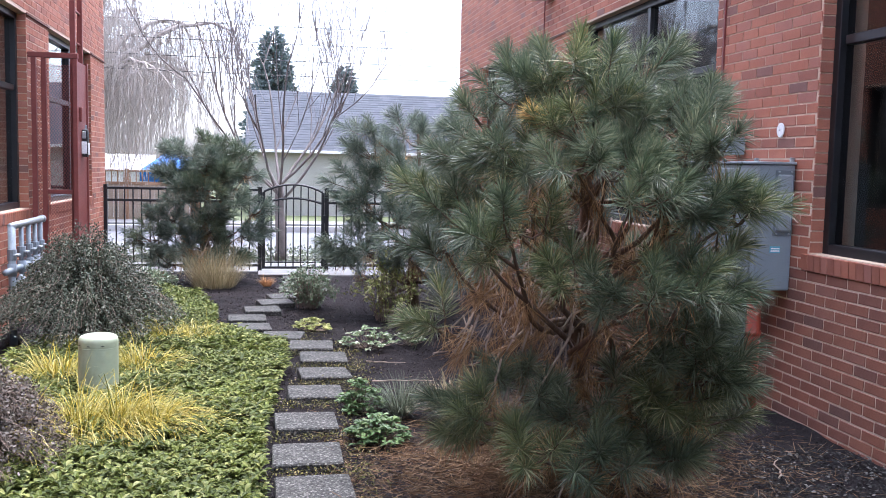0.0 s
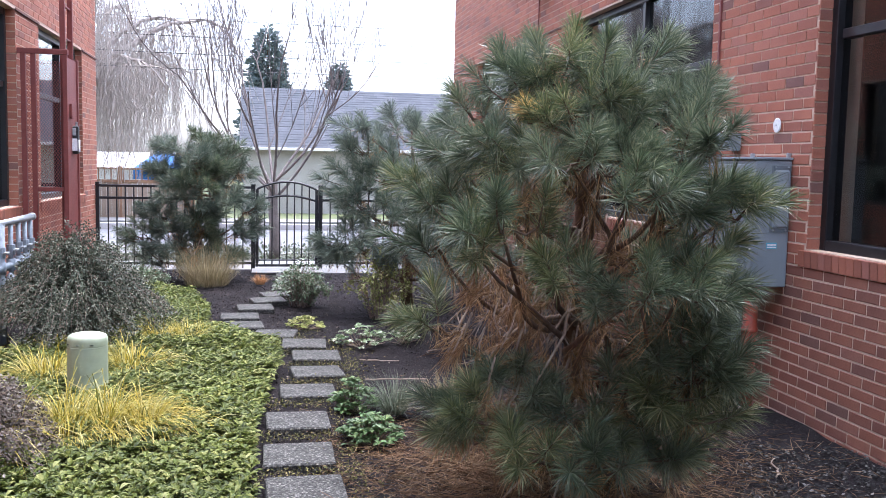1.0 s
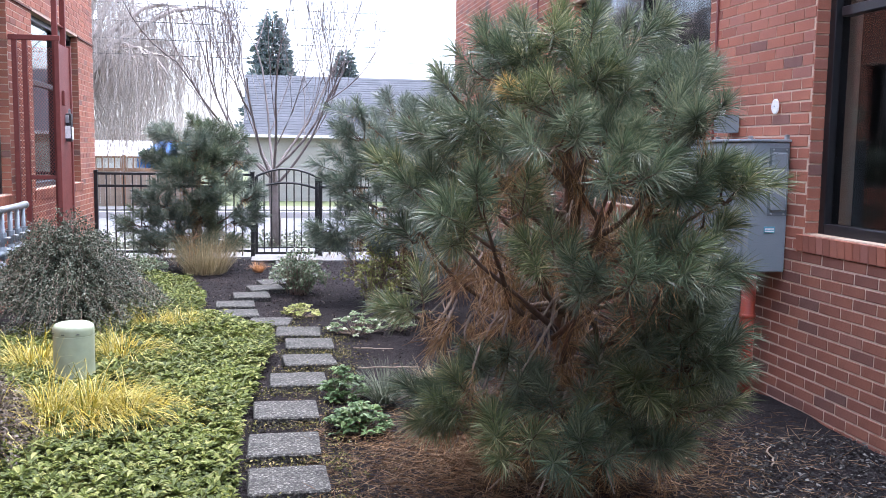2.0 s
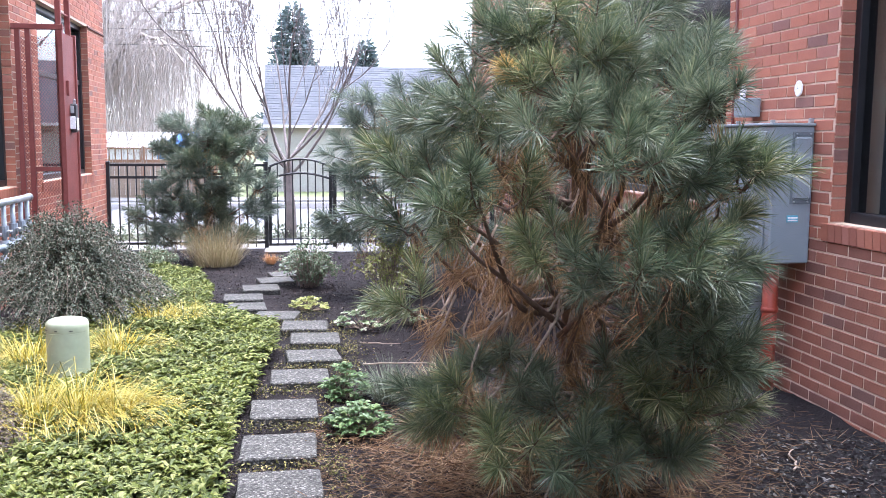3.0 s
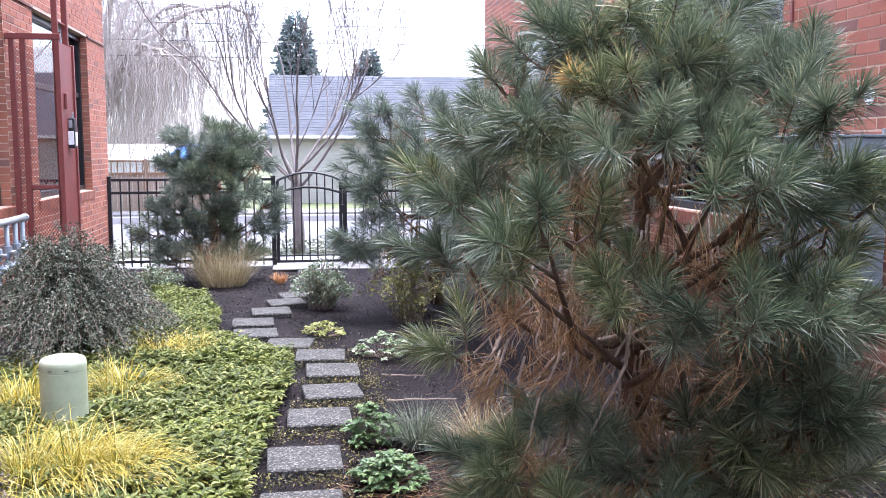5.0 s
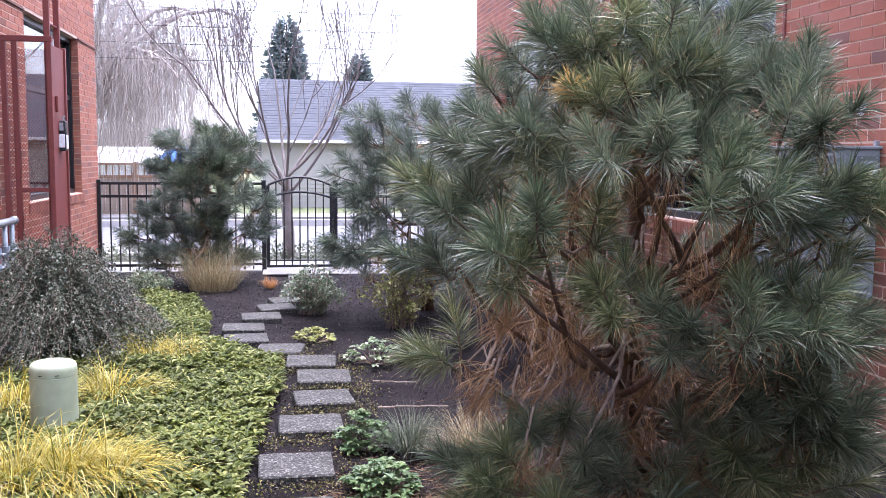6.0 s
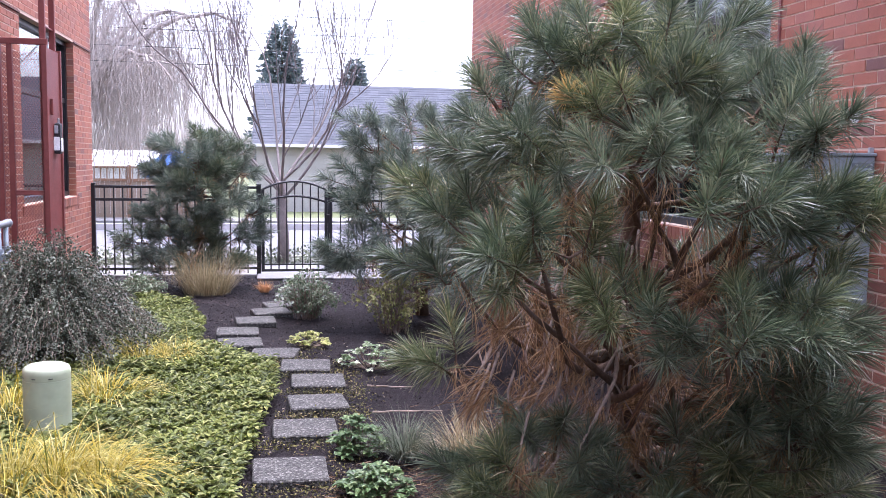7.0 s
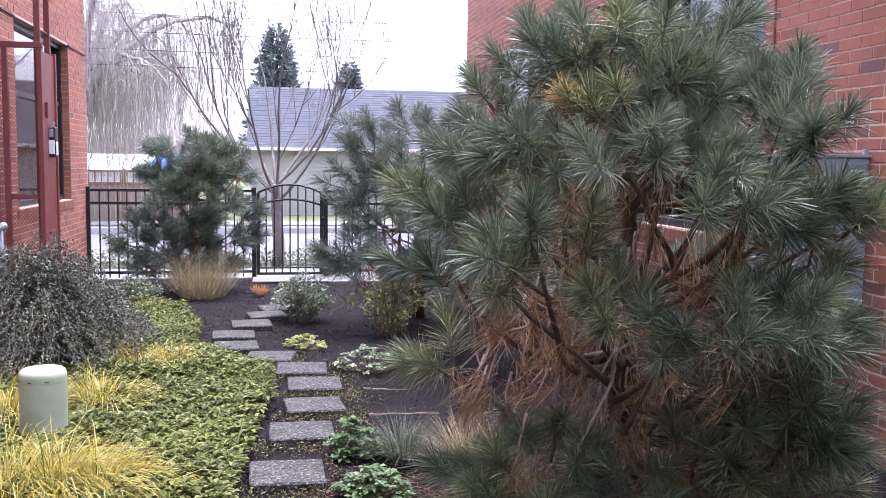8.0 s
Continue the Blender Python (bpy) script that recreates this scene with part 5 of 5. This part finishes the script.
def weeping_tree(name, loc, seed, label):
    """A leafless weeping tree: arching limbs with long hanging twigs."""
    r = np.random.default_rng(seed)
    t = thing(name, loc, label, "tree", "bare trees")
    part("trunk", tube([(0, 0, -0.3), (0.1, 0, 1.2), (0.05, 0.1, 2.6), (0.3, 0.1, 3.6)], [0.3, 0.25, 0.2, 0.16], 12), M["hazed_pale_bark"], t, smooth=True)
    limbs, hang = [], []
    for i in range(12):
        a = r.uniform(0, 6.283) if i else 0.05
        ln = r.uniform(2.2, 4.6) if i else 4.3
        rise = r.uniform(1.2, 4.0) if i else 2.2
        k = np.linspace(0, 1, 12)[:, None]
        base = np.array([0.2, 0.1, r.uniform(2.2, 3.6)])
        out = np.array([math.cos(a), math.sin(a), 0]) * ln
        path = base + out * k + np.array([0, 0, 1]) * rise * np.sin(k * 2.0) / np.sin(2.0 * 0.8) + r.normal(0, 0.05, (12, 3))
        limbs.append((path, np.linspace(0.12, 0.03, 12)))
        for j in range(3, 12):
            for q in range(4):
                d = unit(np.append(r.normal(size=2), r.uniform(-0.3, 0.5)))
                l2 = r.uniform(0.4, 1.3)
                kk = np.linspace(0, 1, 5)[:, None]
                sub = path[j] + d * l2 * kk + np.array([0, 0, -0.5]) * l2 * kk ** 2
                hang.append((sub, np.linspace(0.016, 0.007, 5)))
                for w in range(6):
                    s = sub[r.integers(1, 5)]
                    l3 = r.uniform(0.6, 2.8)
                    h = np.linspace(0, 1, 7)[:, None]
                    side = np.append(r.normal(0, 0.22, 2), 0)
                    hang.append((s + side * h * l3 * 0.6 + np.array([0, 0, -1]) * l3 * h ** 1.3 + np.cumsum(r.normal(0, 0.045, (7, 3)), 0), np.linspace(0.0085, 0.005, 7)))
    for path in limbs:
        v, f = tubes_raw([path], 6)
        mesh_object("limb", v, f, M["hazed_pale_bark"], t, smooth=True)
    v, f = tubes_raw(hang, 3)
    tagged(mesh_object("hanging_twig_mass", v, f, M["hazed_pale_bark"], t), kind="stuff")
    return t


weeping_tree("weeping_tree", (-6.0, 27.5, -0.25), 9, "leafless weeping tree with long hanging twigs")
weeping_tree("weeping_tree", (-9.6, 33.0, -0.25), 10, "leafless weeping tree with long hanging twigs")
for i, (x, y, h) in enumerate(((-10.4, 44, 5.2), (-7.3, 46, 4.4), (-4.4, 45, 3.5), (-14, 46, 6.2), (-2.4, 47, 3.1), (-8.8, 50, 4.8))):
    bare_tree("bare_thicket", (x, y, -0.4), 80 + i, h, 0.5, 0.75, 3, 0.09, "twig", "brown leafless thicket across the street", shrink=0.7, kids=(3, 5), first=7)


# garage across the street
gar = thing("garage", (4.9, 35.0, -0.47), "cream sided garage with a dark shingle roof", "garage")
GW, GD, GE, GR = 6.2, 6.8, 2.38, 4.78
garage_wall = part("wall", box(-GW, GW, 0.03, GD, 0, GE), M["siding"], gar)
for i in range(16):
    bm = bmesh.new()
    vv = [bm.verts.new(p) for p in ((-GW - 0.01, 0.0, i * 0.147), (GW + 0.01, 0.0, i * 0.147), (GW + 0.01, 0.022, (i + 1) * 0.147 - 0.004), (-GW - 0.01, 0.022, (i + 1) * 0.147 - 0.004),
                                   (-GW - 0.01, 0.029, i * 0.147), (GW + 0.01, 0.029, i * 0.147), (GW + 0.01, 0.029, (i + 1) * 0.147 - 0.004), (-GW - 0.01, 0.029, (i + 1) * 0.147 - 0.004))]
    for q in ((0, 1, 2, 3), (0, 4, 5, 1), (3, 2, 6, 7), (0, 3, 7, 4), (1, 5, 6, 2)):
        bm.faces.new([vv[k] for k in q])
    part("siding_board", bm, M["siding"], garage_wall)
part("fascia", box(-GW - 0.15, GW + 0.15, -0.40, -0.36, GE - 0.03, GE + 0.07, 0.005), M["trim_white"], gar)
bm = bmesh.new()
for s in (0, 1):
    y0, y1 = (-0.38, GD / 2) if s == 0 else (GD + 0.38, GD / 2)
    vv = [bm.verts.new(p) for p in ((-GW - 0.15, y0, GE), (GW + 0.15, y0, GE), (GW + 0.15, y1, GR), (-GW - 0.15, y1, GR),
                                   (-GW - 0.15, y0, GE + 0.06), (GW + 0.15, y0, GE + 0.06), (GW + 0.15, y1, GR + 0.06), (-GW - 0.15, y1, GR + 0.06))]
    for q in ((0, 1, 2, 3), (4, 5, 6, 7), (0, 1, 5, 4), (1, 2, 6, 5), (3, 0, 4, 7)):
        bm.faces.new([vv[k] for k in q])
bmesh.ops.recalc_face_normals(bm, faces=bm.faces)
roof = part("roof", bm, M["shingle"], gar)
v, f = [], []
r = random.Random(5)
slope = (GR - GE) / (GD / 2 + 0.38)
rows = 24
for i in range(rows):
    y0, y1 = -0.38 + i * (GD / 2 + 0.38) / rows, -0.38 + (i + 1) * (GD / 2 + 0.38) / rows + 0.01
    x = -GW - 0.15 - r.uniform(0, 0.3)
    while x < GW + 0.15:
        w = r.uniform(0.22, 0.42)
        a, c = max(x, -GW - 0.15), min(x + w - 0.008, GW + 0.15)
        x += w
        if c - a < 0.03:
            continue
        k = len(v)
        lift = 0.066 + r.uniform(0, 0.004)
        v += [(a, y0, GE + (y0 + 0.38) * slope + lift + 0.004), (c, y0, GE + (y0 + 0.38) * slope + lift + 0.004), (c, y1, GE + (y1 + 0.38) * slope + lift - 0.006), (a, y1, GE + (y1 + 0.38) * slope + lift - 0.006),
              (a, y0, GE + (y0 + 0.38) * slope + 0.06), (c, y0, GE + (y0 + 0.38) * slope + 0.06)]
        f += [(k, k + 1, k + 2, k + 3), (k + 4, k + 5, k + 1, k)]
tagged(mesh_object("shingle_mass", v, f, M["shingle"], roof), kind="stuff")
bm = bmesh.new()
for s in (-1, 1):
    vv = [bm.verts.new(p) for p in ((s * GW, 0.03, GE), (s * GW, GD, GE), (s * GW, GD / 2, GR - 0.12))]
    bm.faces.new(vv)
part("gable", bm, M["siding"], gar)

# cedar fence and the little greenhouse
cf = thing("cedar_fence", (-7.9, 28.6, -0.35), "weathered cedar board fence with a slatted top", "fence")
me = piece_mesh("board", 0.135, 0.02, 1.15, M["cedar_pale"])
for i in range(72):
    ob = new("board", me)
    ob.parent, ob.location = cf, (-4.9 + i * 0.142, 0, 0.58)
part("rail", box(-5, 5.3, -0.05, -0.012, 1.13, 1.21, 0.004), M["cedar"], cf)
part("cap_rail", box(-5, 5.3, -0.06, 0.05, 1.5, 1.56, 0.004), M["cedar"], cf)
me2 = piece_mesh("slat", 0.035, 0.02, 0.29, M["cedar"])
for i in range(60):
    ob = new("slat", me2)
    ob.parent, ob.location = cf, (-4.9 + i * 0.171, 0, 1.355)
for i in range(6):
    part("post", box(-4.95 + i * 2.03, -4.85 + i * 2.03, -0.065, 0.045, 0, 1.6, 0.005), M["cedar"], cf)

gh = thing("greenhouse", (-4.9, 32.5, -0.40), "small white sheeted shed roof with a blue tarpaulin", "shed")
part("base_wall", box(-2.2, 1.6, 0, 2.4, 0, 1.55, 0.01), M["sheet_white"], gh)
for i in range(4):
    bm = bmesh.new()
    x0, x1 = -2.2 + i * 0.68, -2.2 + i * 0.68 + 0.64
    vv = [bm.verts.new(p) for p in ((x0, -0.15, 1.55), (x1, -0.15, 1.55), (x1, 1.2, 2.08), (x0, 1.2, 2.08), (x0, -0.15, 1.52), (x1, -0.15, 1.52), (x1, 1.2, 2.05), (x0, 1.2, 2.05))]
    for q in ((0, 1, 2, 3), (4, 7, 6, 5), (0, 4, 5, 1), (0, 3, 7, 4), (1, 5, 6, 2)):
        bm.faces.new([vv[k] for k in q])
    part("roof_sheet", bm, M["sheet_white"], gh)
bm = bmesh.new()
vv = [bm.verts.new(p) for p in ((0.1, -0.17, 1.57), (1.9, -0.17, 1.5), (1.7, 1.2, 2.02), (0.75, 1.2, 2.12), (0.1, -0.19, 1.2), (1.9, -0.19, 1.15))]
for q in ((0, 1, 2, 3), (4, 5, 1, 0)):
    bm.faces.new([vv[k] for k in q])
bmesh.ops.solidify(bm, geom=bm.faces[:], thickness=0.015)
part("tarpaulin", bm, M["tarp"], gh, "bright blue tarpaulin")


def conifer(name, loc, tall, wide, seed, label):
    r = np.random.default_rng(seed)
    t = thing(name, loc, label, "conifer tree", "far conifers")
    part("trunk", tube([(0, 0, 0), (0, 0, tall * 0.95)], [0.25, 0.03], 8), M["bark"], t)
    n = 14000
    z = tall * (1 - np.sqrt(r.uniform(0.0, 1, n)) * 0.92)
    a = r.uniform(0, 6.283, n)
    lump = 0.7 + 0.3 * np.sin(a * 5 + z * 3) * np.sin(z * 4.3)
    rad = wide * (np.clip((tall - z) / tall, 0, 1) ** 0.55) * lump * np.sqrt(r.uniform(0.15, 1, n))
    P = np.stack([rad * np.cos(a), rad * np.sin(a), z], 1)
    D = np.stack([np.cos(a), np.sin(a), r.uniform(-0.4, 0.8, n)], 1) + r.normal(0, 0.4, (n, 3))
    L = r.uniform(0.2, 0.5, n)
    v, f = small_leaves(P, D, r.normal(size=(n, 3)), L, L * 0.45)
    tagged(mesh_object("crown", v, f, M["hazed_fir"], t), kind="stuff")


conifer("conifer", (-0.3, 55.0, -0.5), 9.7, 2.5, 91, "tall dark conifer beyond the garage")
conifer("conifer", (4.2, 60.0, -0.5), 8.2, 2.0, 92, "smaller dark conifer beyond the garage")

for z in (4.2, 4.62, 5.1, 5.6):
    c = thing("power_line", (0, 26.0 + (z - 4) * 0.5, z), "thin black overhead utility cable across the street", "cable", "overhead cables")
    v, f = tubes_raw([(np.array([[x, 0, -0.35 + 0.0009 * x * x] for x in np.linspace(-30, 30, 25)]), np.full(25, 0.008))], 4)
    mesh_object("wire", v, f, M["cable"], c)


# ---- the bricks ----
NEAR_EAST = lambda y, z: 4.2 < y < 6.9 and z < 1.95
brick_face(east, EAST_X, -1, -4.0, 16.1, -0.12, 4.95, brick_openings, NEAR_EAST, ROW0, SILL - 0.1)
for (a, c, lo, hi) in east_open:
    reveal_bricks(east, EAST_X, 0.08, c, -1, lo, hi, SILL)
    reveal_bricks(east, EAST_X, 0.08, a, 1, lo, hi, SILL)
for a, c in ((3.4, 5.57 + 0.10), (6.80, 10.0), (11.2, 14.4)):
    sill_row(east, EAST_X, -1, a, c, SILL + 0.0)
ROW1 = W_SILL - 0.105 - 20 * COURSE
west_bricks = [(a, c, W_SILL - 0.105, W_HEAD) for a, c, _, _ in west_open]
brick_face(west, WEST_X, 1, -4.0, 14.25, -0.12, 4.95, west_bricks, lambda y, z: 9.2 < y < 10.6 and 0.4 < z < 3.4, ROW1)
for (a, c, lo, hi) in west_open:
    reveal_bricks(west, WEST_X, -0.08, c, -1, lo, hi, W_SILL)
    reveal_bricks(west, WEST_X, -0.08, a, 1, lo, hi, W_SILL)
for a, c in ((6.6, 10.0), (10.80, 13.3)):
    sill_row(west, WEST_X, 1, a, c, W_SILL)
